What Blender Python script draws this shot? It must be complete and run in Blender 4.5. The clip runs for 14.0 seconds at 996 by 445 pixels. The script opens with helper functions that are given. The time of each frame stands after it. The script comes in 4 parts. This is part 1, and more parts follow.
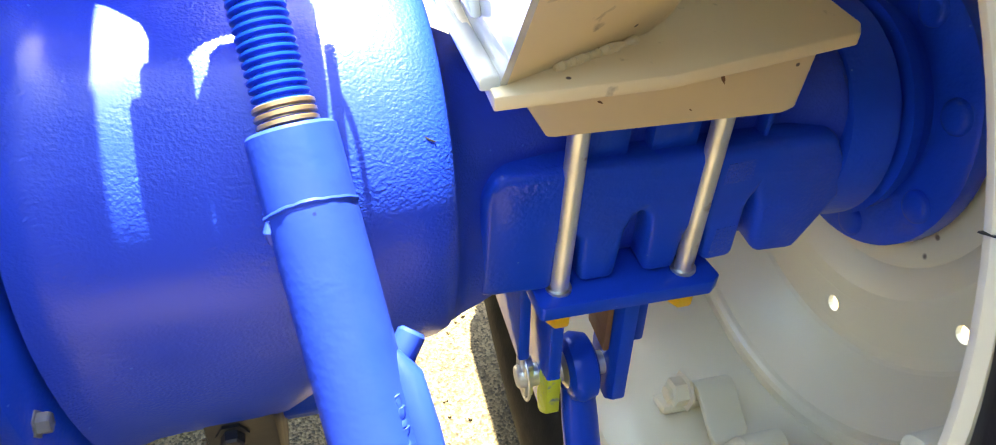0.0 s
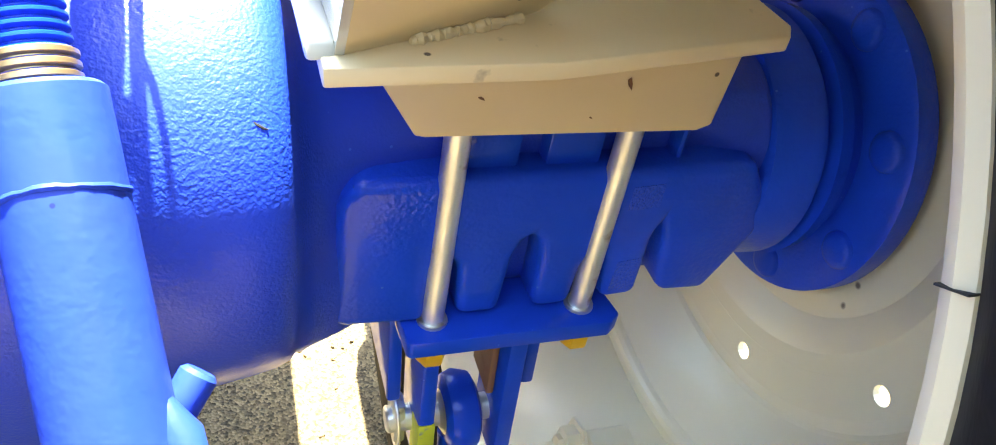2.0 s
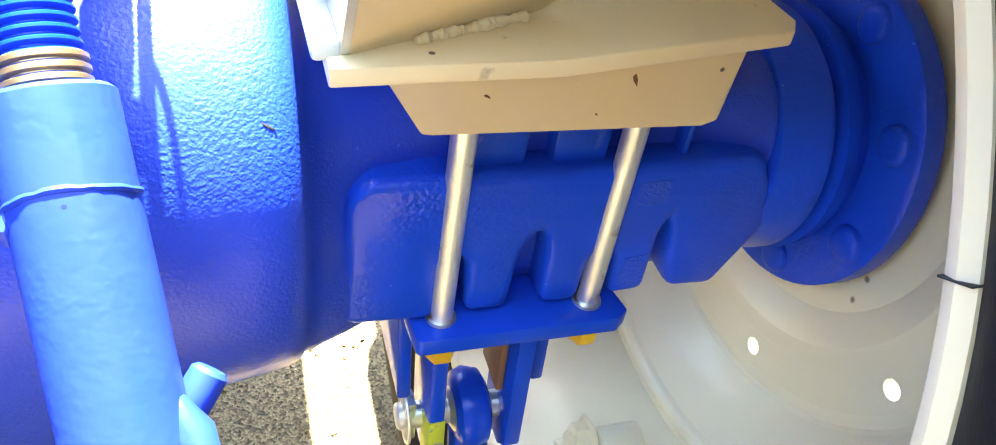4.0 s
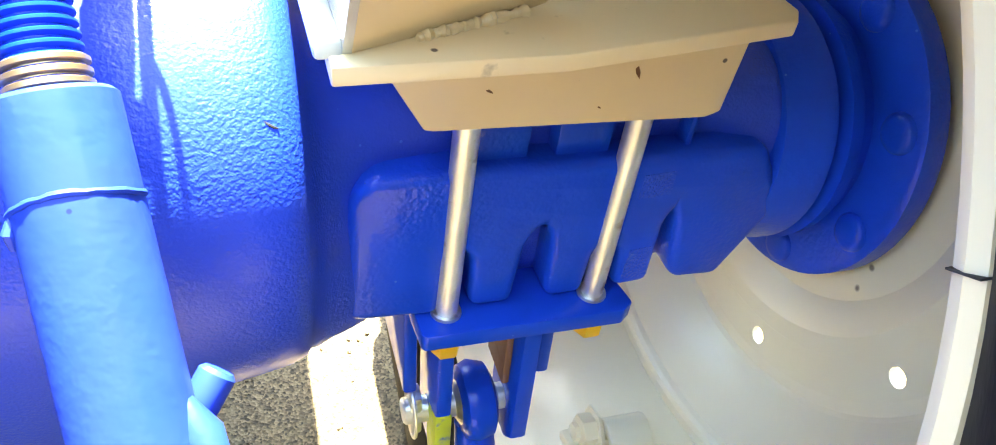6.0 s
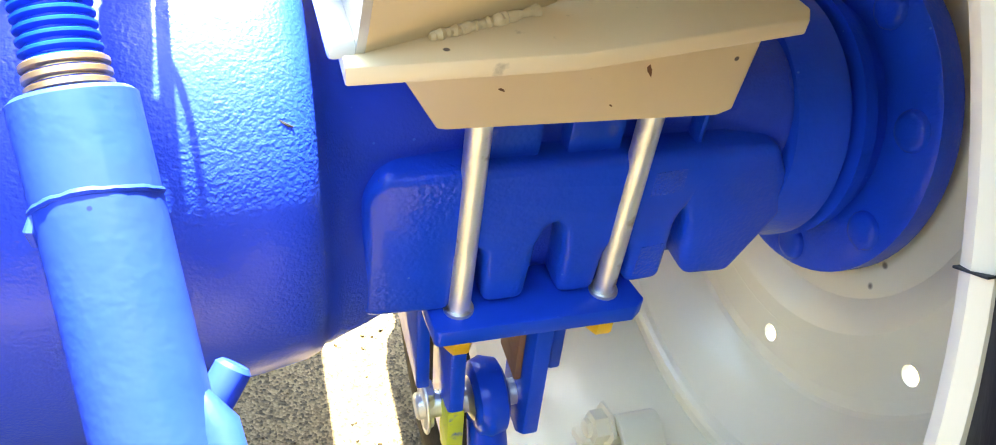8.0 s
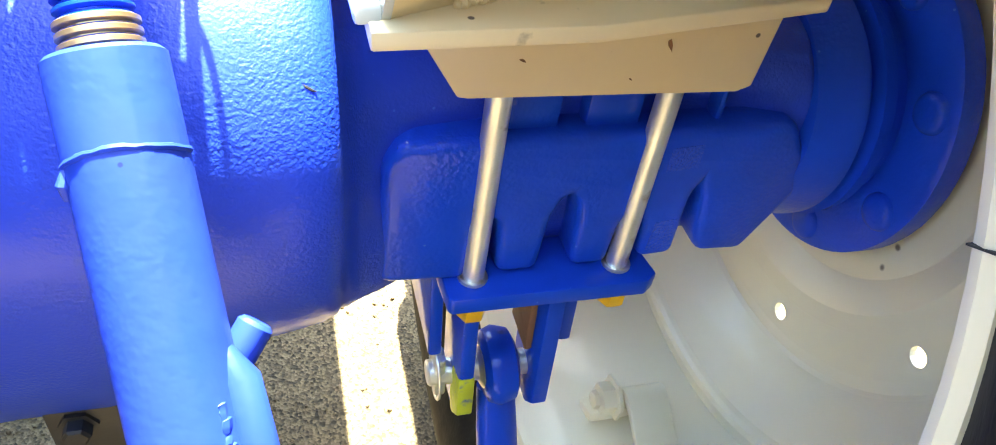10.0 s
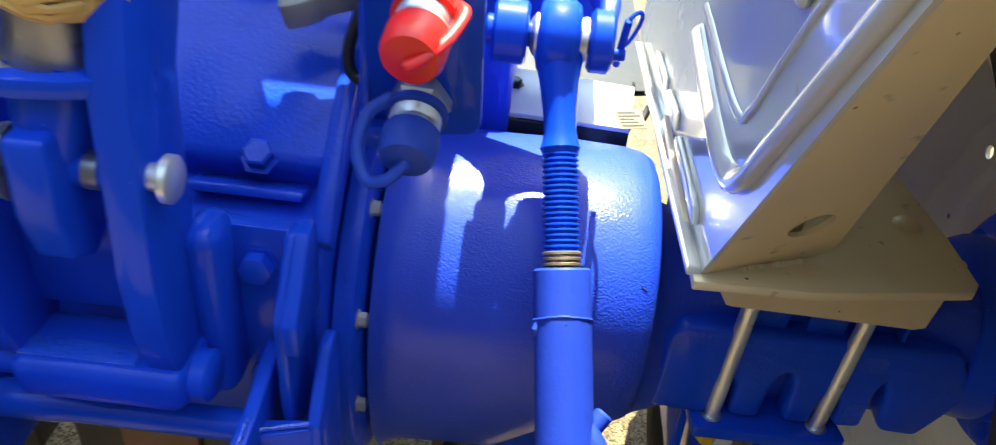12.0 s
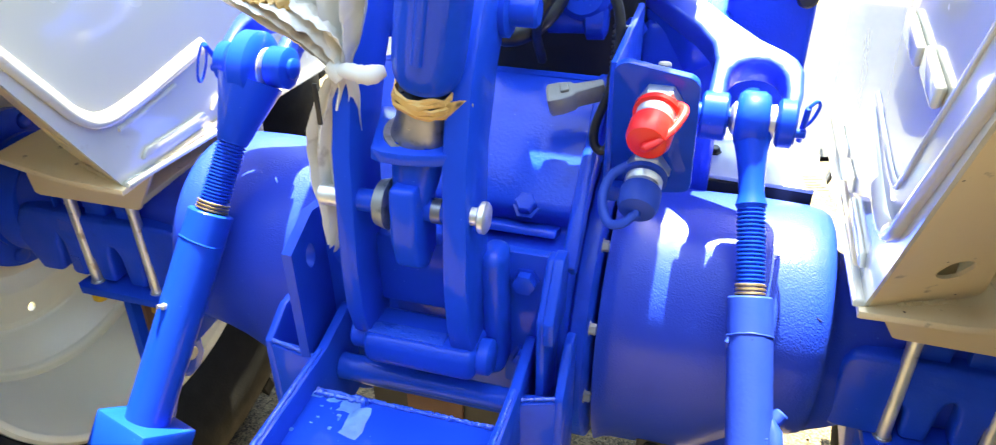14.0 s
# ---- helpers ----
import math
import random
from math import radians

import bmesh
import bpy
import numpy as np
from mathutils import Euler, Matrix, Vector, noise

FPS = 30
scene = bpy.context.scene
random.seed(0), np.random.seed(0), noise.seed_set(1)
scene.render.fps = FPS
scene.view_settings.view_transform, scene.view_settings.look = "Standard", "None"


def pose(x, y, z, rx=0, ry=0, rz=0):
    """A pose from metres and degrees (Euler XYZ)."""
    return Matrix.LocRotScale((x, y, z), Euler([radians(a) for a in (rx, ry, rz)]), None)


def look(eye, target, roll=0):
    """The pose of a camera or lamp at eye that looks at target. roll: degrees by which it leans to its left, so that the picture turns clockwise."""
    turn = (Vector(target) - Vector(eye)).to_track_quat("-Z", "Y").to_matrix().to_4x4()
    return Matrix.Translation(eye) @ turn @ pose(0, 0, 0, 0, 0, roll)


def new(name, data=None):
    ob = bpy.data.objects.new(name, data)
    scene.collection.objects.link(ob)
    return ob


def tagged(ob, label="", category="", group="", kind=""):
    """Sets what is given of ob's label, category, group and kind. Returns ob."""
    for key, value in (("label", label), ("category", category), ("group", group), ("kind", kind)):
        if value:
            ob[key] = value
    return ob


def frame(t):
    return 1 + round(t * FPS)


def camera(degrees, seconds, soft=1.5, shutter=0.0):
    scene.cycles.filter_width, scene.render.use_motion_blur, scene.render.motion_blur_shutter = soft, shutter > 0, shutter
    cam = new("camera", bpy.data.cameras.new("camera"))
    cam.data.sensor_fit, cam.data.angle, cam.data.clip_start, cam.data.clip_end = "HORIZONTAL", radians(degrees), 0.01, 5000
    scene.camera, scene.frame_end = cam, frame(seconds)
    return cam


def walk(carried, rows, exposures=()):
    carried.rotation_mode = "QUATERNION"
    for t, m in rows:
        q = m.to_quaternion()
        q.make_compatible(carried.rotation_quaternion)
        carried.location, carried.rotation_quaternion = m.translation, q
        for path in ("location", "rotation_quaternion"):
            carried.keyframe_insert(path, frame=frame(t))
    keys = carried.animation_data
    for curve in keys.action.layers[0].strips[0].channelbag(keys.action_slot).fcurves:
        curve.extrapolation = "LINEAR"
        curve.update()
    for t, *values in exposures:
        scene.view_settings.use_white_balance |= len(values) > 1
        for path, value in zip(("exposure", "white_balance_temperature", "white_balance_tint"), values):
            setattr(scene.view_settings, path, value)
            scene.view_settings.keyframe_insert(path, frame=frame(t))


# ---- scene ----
cam = camera(64.3, 14.0, soft=1.0, shutter=0.3)
PATH = [
    (0, (0.275, -0.533, 1.046), (0.704, 0.905, -0.276), 3.2),
    (0.5, (0.301, -0.491, 1.014), (0.745, 0.946, -0.304), 5.4),
    (1, (0.328, -0.471, 1.0), (0.849, 0.963, -0.293), 7.0),
    (1.5, (0.335, -0.472, 0.986), (0.916, 0.966, -0.276), 10.0),
    (2, (0.337, -0.473, 0.981), (0.952, 0.955, -0.278), 11.1),
    (2.5, (0.337, -0.476, 0.979), (0.945, 0.953, -0.281), 11.2),
    (3, (0.338, -0.477, 0.982), (0.928, 0.961, -0.277), 10.2),
    (5.5, (0.338, -0.473, 0.983), (0.93, 0.944, -0.297), 9.7),
    (6, (0.337, -0.473, 0.984), (0.921, 0.944, -0.301), 9.1),
    (6.5, (0.338, -0.472, 0.984), (0.923, 0.941, -0.304), 9.2),
    (7, (0.337, -0.473, 0.985), (0.914, 0.944, -0.304), 8.9),
    (7.5, (0.337, -0.474, 0.986), (0.902, 0.947, -0.303), 8.6),
    (8, (0.337, -0.476, 0.987), (0.887, 0.946, -0.309), 8.4),
    (10.5, (0.331, -0.486, 0.989), (0.83, 0.904, -0.36), 10.4),
    (11, (0.309, -0.517, 1.055), (0.738, 0.976, -0.204), 11.5),
    (11.2, (0.276, -0.551, 1.086), (0.628, 0.982, -0.149), 9.0),
    (11.5, (0.251, -0.605, 1.15), (0.455, 0.976, -0.058), 9.0),
    (12, (0.214, -0.698, 1.229), (0.189, 0.913, 0.044), 6.3),
    (12.5, (0.194, -0.795, 1.286), (0.035, 0.845, 0.153), 4.3),
    (13, (0.186, -0.857, 1.316), (-0.03, 0.78, 0.187), 3.2),
    (13.5, (0.194, -0.892, 1.336), (-0.14, 0.73, 0.215), 1.2),
    (14, (0.204, -0.912, 1.353), (-0.295, 0.688, 0.263), -0.9),
]
EXPOSURE = [(0.0, 4.36, 7850, -4), (1.0, 4.40, 7850, -4), (1.5, 4.50, 7850, -4), (2.0, 4.67, 7850, -4), (2.5, 5.00, 7600, -4), (3.0, 5.10, 7600, -4), (6.5, 5.10, 7600, -4), (8.0, 5.05, 7600, -4), (10.5, 4.75, 7600, -4), (11.0, 5.15, 7850, -4), (11.5, 4.46, 7650, -4), (12.0, 3.16, 7450, -4), (12.5, 2.92, 7600, -4), (13.0, 3.30, 7850, -4), (13.5, 3.50, 7850, -4), (14.0, 4.02, 7850, -4)]
walk(cam, [(t, look(eye, target, roll)) for t, eye, target, roll in PATH], EXPOSURE)

# world, sun
world = bpy.data.worlds.new("sky")
scene.world = world
world.use_nodes = True
wn = world.node_tree.nodes
sky = wn.new("ShaderNodeTexSky")
sky.sky_type = "NISHITA"
sky.sun_disc = False
SUN_UP, SUN_AZ = 68.0, 1.0
sky.sun_elevation, sky.sun_rotation = radians(SUN_UP), radians(SUN_AZ)
wn["Background"].inputs[1].default_value = 0.12
world.node_tree.links.new(sky.outputs[0], wn["Background"].inputs[0])
sun = new("sun", bpy.data.lights.new("sun", "SUN"))
sun.data.energy, sun.data.angle, sun.data.color = 2.6, radians(0.5), (1.0, 0.95, 0.87)
sun_way = Vector((math.sin(radians(SUN_AZ)) * math.cos(radians(SUN_UP)), math.cos(radians(SUN_AZ)) * math.cos(radians(SUN_UP)), math.sin(radians(SUN_UP))))
sun.matrix_world = look(sun_way * 10, (0, 0, 0))
# ---- build ----
# ---------------------------------------------------------------- materials
def mat(name, color, rough=0.5, metal=0.0, coat=0.0, var=0.12, vscale=30.0, bump=0.0, bscale=200.0, stain=None, stain_amt=0.0, stain_scale=8.0, rvar=0.08, spec=0.5, patchy=False, specks=None, crough=0.04):
    m = bpy.data.materials.new(name)
    m.use_nodes = True
    nt = m.node_tree
    b = nt.nodes["Principled BSDF"]
    b.inputs["Roughness"].default_value = rough
    b.inputs["Metallic"].default_value = metal
    b.inputs["Coat Weight"].default_value = coat
    b.inputs["Coat Roughness"].default_value = crough
    b.inputs["Specular IOR Level"].default_value = spec
    tc = nt.nodes.new("ShaderNodeTexCoord")

    def nz(scale, detail=4.0):
        n = nt.nodes.new("ShaderNodeTexNoise")
        n.inputs["Scale"].default_value, n.inputs["Detail"].default_value = scale, detail
        nt.links.new(tc.outputs["Object"], n.inputs["Vector"])
        return n.outputs["Fac"]

    def mix(fac, a, c):
        n = nt.nodes.new("ShaderNodeMix")
        n.data_type = "RGBA"
        nt.links.new(fac, n.inputs[0])
        for k, v in ((6, a), (7, c)):
            if isinstance(v, tuple):
                n.inputs[k].default_value = (*v, 1)
            else:
                nt.links.new(v, n.inputs[k])
        return n.outputs[2]

    def ramp(fac, lo, hi):
        n = nt.nodes.new("ShaderNodeMapRange")
        n.inputs["From Min"].default_value, n.inputs["From Max"].default_value = lo, hi
        nt.links.new(fac, n.inputs["Value"])
        return n.outputs["Result"]

    big = nz(vscale * 0.2, 3.0)
    fine = nz(vscale, 5.0)
    dark = tuple(c * (1 - var) for c in color)
    light = tuple(min(1.0, c * (1 + var)) for c in color)
    col = mix(ramp(big, 0.3, 0.7), dark, light)
    col = mix(ramp(fine, 0.62, 0.8), col, dark)
    if stain:
        st = ramp(nz(stain_scale, 8.0), 0.66 - 0.2 * stain_amt, 0.74)
        col = mix(st, col, stain)
    if specks:
        # tiny flecks of dirt or chipped paint
        vo = nt.nodes.new("ShaderNodeTexVoronoi")
        vo.inputs["Scale"].default_value = specks[1]
        nt.links.new(tc.outputs["Object"], vo.inputs["Vector"])
        col = mix(ramp(vo.outputs["Distance"], 0.050, 0.032), col, specks[0])
    nt.links.new(col, b.inputs["Base Color"])
    rr = nt.nodes.new("ShaderNodeMapRange")
    rr.inputs["From Min"].default_value, rr.inputs["From Max"].default_value = 0.3, 0.7
    rr.inputs["To Min"].default_value, rr.inputs["To Max"].default_value = max(0.02, rough - rvar), min(1.0, rough + rvar)
    nt.links.new(fine, rr.inputs["Value"])
    nt.links.new(rr.outputs["Result"], b.inputs["Roughness"])
    if bump:
        bn = nt.nodes.new("ShaderNodeBump")
        bn.inputs["Strength"].default_value, bn.inputs["Distance"].default_value = bump, 0.002
        height = nz(bscale, 1.2)
        if patchy:
            # orange peel that comes and goes, over a slow unevenness
            mul = nt.nodes.new("ShaderNodeMath")
            mul.operation = "MULTIPLY"
            nt.links.new(height, mul.inputs[0])
            nt.links.new(ramp(nz(11.0, 3.0), 0.32, 0.62), mul.inputs[1])
            add = nt.nodes.new("ShaderNodeMath")
            add.operation = "MULTIPLY_ADD"
            nt.links.new(nz(45.0, 2.0), add.inputs[0])
            add.inputs[1].default_value = 0.6
            nt.links.new(mul.outputs[0], add.inputs[2])
            height = add.outputs[0]
        nt.links.new(height, bn.inputs["Height"])
        nt.links.new(bn.outputs[0], b.inputs["Normal"])
        nt.links.new(bn.outputs[0], b.inputs["Coat Normal"])
    return m


BLUE = (0.0018, 0.050, 0.56)
M_CAST = mat("blue_enamel_casting", BLUE, 0.46, spec=0.10, coat=0.36, bump=0.32, bscale=260, var=0.2, vscale=30, patchy=True, specks=((0.05, 0.14, 0.62), 45))
M_ROUGH = mat("blue_enamel_rough_cast", BLUE, 0.40, spec=0.15, coat=0.6, bump=0.8, bscale=420, var=0.15, vscale=30)
M_DRUM = mat("blue_enamel_orange_peel", (0.0062, 0.047, 0.55), 0.56, coat=0.42, crough=0.17, bump=0.44, bscale=430, var=0.12, vscale=14, spec=0.30, patchy=True, specks=((0.03, 0.12, 0.65), 40))
M_BLUE = mat("blue_enamel", (0.0018, 0.053, 0.55), 0.40, spec=0.08, coat=0.26, bump=0.14, bscale=120, var=0.14, vscale=25, patchy=True, specks=((0.04, 0.12, 0.62), 55))
# copy of the blue, less saturated for the look of the tube in sun
M_TUBE = mat("sunlit_tube_enamel", (0.012, 0.045, 0.42), 0.5, spec=0.25, coat=0.25, bump=0.16, bscale=220, var=0.24, vscale=34, patchy=True, stain=(0.004, 0.017, 0.17), stain_amt=0.1, stain_scale=16, specks=((0.006, 0.015, 0.12), 38))
# copy of the blue enamel, made whiter and glossier to look strongly sunlit
M_FORK = mat("sunlit_blue_enamel", (0.012, 0.053, 0.55), 0.42, spec=0.5, coat=0.6, crough=0.10, bump=0.20, bscale=220, var=0.14, vscale=25, patchy=True)
# weld paint set paler than the other blue to stand in for glints
M_WELD = mat("blue_painted_weld", (0.012, 0.080, 0.62), 0.3, spec=0.4, coat=0.9, bump=0.5, bscale=220)
M_SCUFF = mat("scuffed_pale_blue_paint", (0.06, 0.20, 0.60), 0.4, spec=0.4, coat=0.3, bump=0.2, bscale=160, var=0.3, vscale=90)
M_CREAM = mat("cream_enamel", (0.70, 0.555, 0.33), 0.38, coat=0.25, bump=0.05, bscale=150, var=0.05, vscale=10, stain=(0.3, 0.23, 0.16), stain_amt=0.0, stain_scale=45, specks=((0.10, 0.07, 0.05), 26))
M_WHEEL = mat("cream_wheel_enamel", (0.75, 0.67, 0.47), 0.44, coat=0.2, bump=0.04, bscale=90, var=0.05, vscale=8, specks=((0.16, 0.12, 0.09), 11))
M_FENDER = mat("cream_fender_enamel", (0.50, 0.48, 0.41), 0.22, coat=1.0, bump=0.02, bscale=40, var=0.04, vscale=6, stain=(0.45, 0.4, 0.33), stain_amt=-0.1, stain_scale=25)
M_ZINC = mat("zinc_plated_steel", (0.76, 0.76, 0.73), 0.42, metal=0.9, bump=0.1, bscale=300, var=0.15, vscale=60, stain=(0.4, 0.33, 0.24), stain_amt=0.2, stain_scale=50)
M_BRASS = mat("yellow_passivated_steel", (0.46, 0.33, 0.17), 0.38, metal=0.9, var=0.2, vscale=80)
M_NUTY = mat("yellow_zinc_nut", (0.75, 0.45, 0.02), 0.4, metal=0.3, var=0.15)
M_LIME = mat("lime_paint_mark", (0.40, 0.46, 0.03), 0.5, bump=0.3, bscale=120, var=0.35, vscale=60, stain=(0.05, 0.10, 0.30), stain_amt=0.5, stain_scale=90)
M_RUBBER = mat("tyre_rubber", (0.006, 0.006, 0.006), 0.75, bump=0.2, bscale=200, var=0.3, spec=0.2, stain=(0.014, 0.012, 0.010), stain_amt=0.1, stain_scale=12)
M_BLACK = mat("black_plastic", (0.012, 0.012, 0.014), 0.4, var=0.2)
M_GREY = mat("grey_plastic", (0.25, 0.25, 0.24), 0.45, var=0.15, vscale=60)
M_RED = mat("red_rubber_cap", (0.75, 0.012, 0.012), 0.38, var=0.1, vscale=40, bump=0.05)
M_BCAP = mat("blue_rubber_cap", (0.012, 0.055, 0.40), 0.5, spec=0.3, var=0.1, vscale=40, bump=0.05)
M_RAG = mat("dirty_white_plastic_wrap", (0.70, 0.67, 0.61), 0.5, var=0.15, vscale=30, bump=0.35, bscale=70, stain=(0.2, 0.15, 0.11), stain_amt=0.15, stain_scale=20)
M_SLEEVE = mat("dull_beige_sleeve", (0.30, 0.27, 0.23), 0.6, var=0.2, vscale=40, bump=0.2, bscale=80)
M_TAPE = mat("tan_masking_tape", (0.55, 0.33, 0.10), 0.6, var=0.35, vscale=70, bump=0.5, bscale=120, stain=(0.10, 0.06, 0.03), stain_amt=0.2, stain_scale=50)
M_GREASE = mat("greasy_steel", (0.28, 0.28, 0.31), 0.35, metal=0.8, var=0.3, vscale=80, stain=(0.05, 0.04, 0.04), stain_amt=0.4, stain_scale=40)
M_RUST = mat("brown_rust", (0.16, 0.075, 0.03), 0.8, var=0.3, vscale=200)
M_WORN = mat("worn_greasy_zinc", (0.33, 0.34, 0.35), 0.5, metal=0.7, var=0.3, vscale=60, stain=(0.06, 0.06, 0.07), stain_amt=0.5, stain_scale=60)
M_WHITE = mat("white_sheet_paint", (0.74, 0.74, 0.76), 0.35, coat=0.2, var=0.04)
# brown of the primed packing plate, also of the ground below the bar
M_BROWN = mat("primer_and_ground_brown", (0.16, 0.085, 0.05), 0.7, var=0.25, vscale=50, bump=0.2, bscale=120)
M_PAPER = mat("paper_tag", (0.20, 0.175, 0.12), 0.7, var=0.06)
M_INK = mat("black_ink", (0.02, 0.02, 0.02), 0.6)
# black paint, also used where gaps and hollows lie in shade
M_DARK = mat("black_paint_and_dark_gaps", (0.015, 0.015, 0.017), 0.5, var=0.3, bump=0.1)

# ---------------------------------------------------------------- mesh helpers
CX = -0.088          # the tractor's middle
AY, AZ = 0.0, 0.65   # the axle's line


def part(name, bm, material, parent=None, label="", smooth=42):
    me = bpy.data.meshes.new(name)
    bmesh.ops.recalc_face_normals(bm, faces=bm.faces)
    if smooth:
        for f in bm.faces:
            f.smooth = True
        lim = radians(smooth)
        for e in bm.edges:
            if len(e.link_faces) == 2 and e.calc_face_angle(0) > lim:
                e.smooth = False
    bm.to_mesh(me)
    bm.free()
    me.materials.append(material)
    ob = new(name, me)
    if parent:
        ob.parent = parent
    if label:
        ob["label"] = label
    return ob


def thing(name, label, category, group="", kind=""):
    return tagged(new(name), label, category, group, kind)


def box(x0, x1, y0, y1, z0, z1, bev=0.002, segs=2, bm=None):
    bm = bm or bmesh.new()
    m = Matrix.Translation(((x0 + x1) / 2, (y0 + y1) / 2, (z0 + z1) / 2)) @ Matrix.Diagonal((abs(x1 - x0), abs(y1 - y0), abs(z1 - z0), 1))
    r = bmesh.ops.create_cube(bm, size=1, matrix=m)
    if bev:
        es = {e for v in r["verts"] for e in v.link_edges}
        bmesh.ops.bevel(bm, geom=list(es), offset=bev, segments=segs, affect="EDGES", profile=0.5)
    return bm


def prism(pts, axis, lo, hi, bev=0.002, segs=2, bm=None):
    """A plate: the outline pts in the two other axes (in x, y, z order), from lo to hi along axis."""
    bm = bm or bmesh.new()

    def at(p, v):
        c = list(p)
        c.insert("xyz".index(axis), v)
        return c
    a = [bm.verts.new(at(p, lo)) for p in pts]
    b = [bm.verts.new(at(p, hi)) for p in pts]
    n = len(pts)
    fs = [bm.faces.new(a), bm.faces.new(b[::-1])]
    fs += [bm.faces.new((a[i], b[i], b[(i + 1) % n], a[(i + 1) % n])) for i in range(n)]
    bmesh.ops.recalc_face_normals(bm, faces=fs)
    if bev:
        es = [e for e in {e for f in fs for e in f.edges} if e.calc_face_angle(0) > 0.35]
        bmesh.ops.bevel(bm, geom=es, offset=bev, segments=segs, affect="EDGES", profile=0.5)
    return bm


def frame_along(p, q):
    d = (Vector(q) - Vector(p))
    return Matrix.Translation(p) @ d.to_track_quat("Z", "Y").to_matrix().to_4x4(), d.length


def lathe(profile, p, q, n=40, bm=None, closed=True):
    """Revolve (distance along p-q in metres, radius) about the line from p towards q."""
    bm = bm or bmesh.new()
    m, _ = frame_along(p, q)
    rings = []
    for h, r in profile:
        rings.append([bm.verts.new(m @ Vector((r * math.cos(2 * math.pi * k / n), r * math.sin(2 * math.pi * k / n), h))) for k in range(n)])
    for a, b in zip(rings, rings[1:]):
        for k in range(n):
            bm.faces.new((a[k], a[(k + 1) % n], b[(k + 1) % n], b[k]))
    if closed:
        bm.faces.new(rings[0][::-1])
        bm.faces.new(rings[-1])
    return bm


def rod(p, q, r, bev=0.0015, n=24, bm=None):
    L = (Vector(q) - Vector(p)).length
    return lathe([(0, r - bev), (bev, r), (L - bev, r), (L, r - bev)], p, q, n, bm)


def hexnut(p, q, r, bm=None):
    L = (Vector(q) - Vector(p)).length
    return lathe([(0, r * 0.9), (L * 0.15, r), (L * 0.8, r), (L, r * 0.86)], p, q, 6, bm)


def tube(points, r, n=12, bm=None, closed_ends=True, radii=None, flat=1.0):
    """A round bar swept through points."""
    bm = bm or bmesh.new()
    pts = [Vector(p) for p in points]
    rings, up = [], None
    for i, p in enumerate(pts):
        d = (pts[min(i + 1, len(pts) - 1)] - pts[max(i - 1, 0)]).normalized()
        if up is None:
            up = d.orthogonal().normalized()
        up = (up - d * up.dot(d)).normalized()
        side = d.cross(up)
        rr = radii[i] if radii else r
        rings.append([bm.verts.new(p + (up * math.cos(2 * math.pi * k / n) + side * flat * math.sin(2 * math.pi * k / n)) * rr) for k in range(n)])
    for a, b in zip(rings, rings[1:]):
        for k in range(n):
            bm.faces.new((a[k], a[(k + 1) % n], b[(k + 1) % n], b[k]))
    if closed_ends:
        bm.faces.new(rings[0][::-1])
        bm.faces.new(rings[-1])
    return bm


def smooth_path(points, per=6):
    """Catmull-Rom through points."""
    P = [Vector(p) for p in points]
    P = [P[0] * 2 - P[1]] + P + [P[-1] * 2 - P[-2]]
    out = []
    for i in range(1, len(P) - 2):
        a, b, c, d = P[i - 1:i + 3]
        for k in range(per):
            t = k / per
            out.append(0.5 * ((2 * b) + (c - a) * t + (2 * a - 5 * b + 4 * c - d) * t * t + (3 * b - a - 3 * c + d) * t ** 3))
    out.append(P[-2])
    return out


def bead(p, q, r, seed=0, wob=0.35, bm=None):
    """A lumpy weld bead."""
    rnd = random.Random(seed)
    p, q = Vector(p), Vector(q)
    n = max(8, int((q - p).length / (r * 0.45)))
    jit = lambda: r * 0.15 * (rnd.random() - 0.5) * 2
    pts = [p.lerp(q, i / n) + Vector((jit(), jit(), jit() * 0.6)) for i in range(n + 1)]
    radii, k = [], 1.0
    for i in range(n + 1):
        k = 0.55 * k + 0.45 * (1 + wob * (rnd.random() - 0.5) * 2.6)
        radii.append(r * k * (0.45 if i in (0, n) else 1))
    return tube(pts, r, 8, bm, True, radii)


def ring_bead(c, axis, R, r, seed=0):
    """A weld bead round a tube."""
    rnd = random.Random(seed)
    m, _ = frame_along(c, Vector(c) + Vector(axis))
    n = 40
    bm = bmesh.new()
    rings = []
    for i in range(n):
        a = 2 * math.pi * i / n
        rr, h = r * (1 + 0.3 * (rnd.random() - 0.5)), 0.0016 * math.sin(2 * a + 1) + 0.0006 * (rnd.random() - 0.5)
        rings.append([bm.verts.new(m @ Vector(((R + rr * math.cos(b)) * math.cos(a), (R + rr * math.cos(b)) * math.sin(a), h + rr * math.sin(b)))) for b in [2 * math.pi * k / 8 for k in range(8)]])
    for i in range(n):
        a, b = rings[i], rings[(i + 1) % n]
        for k in range(8):
            bm.faces.new((a[k], b[k], b[(k + 1) % 8], a[(k + 1) % 8]))
    return bm


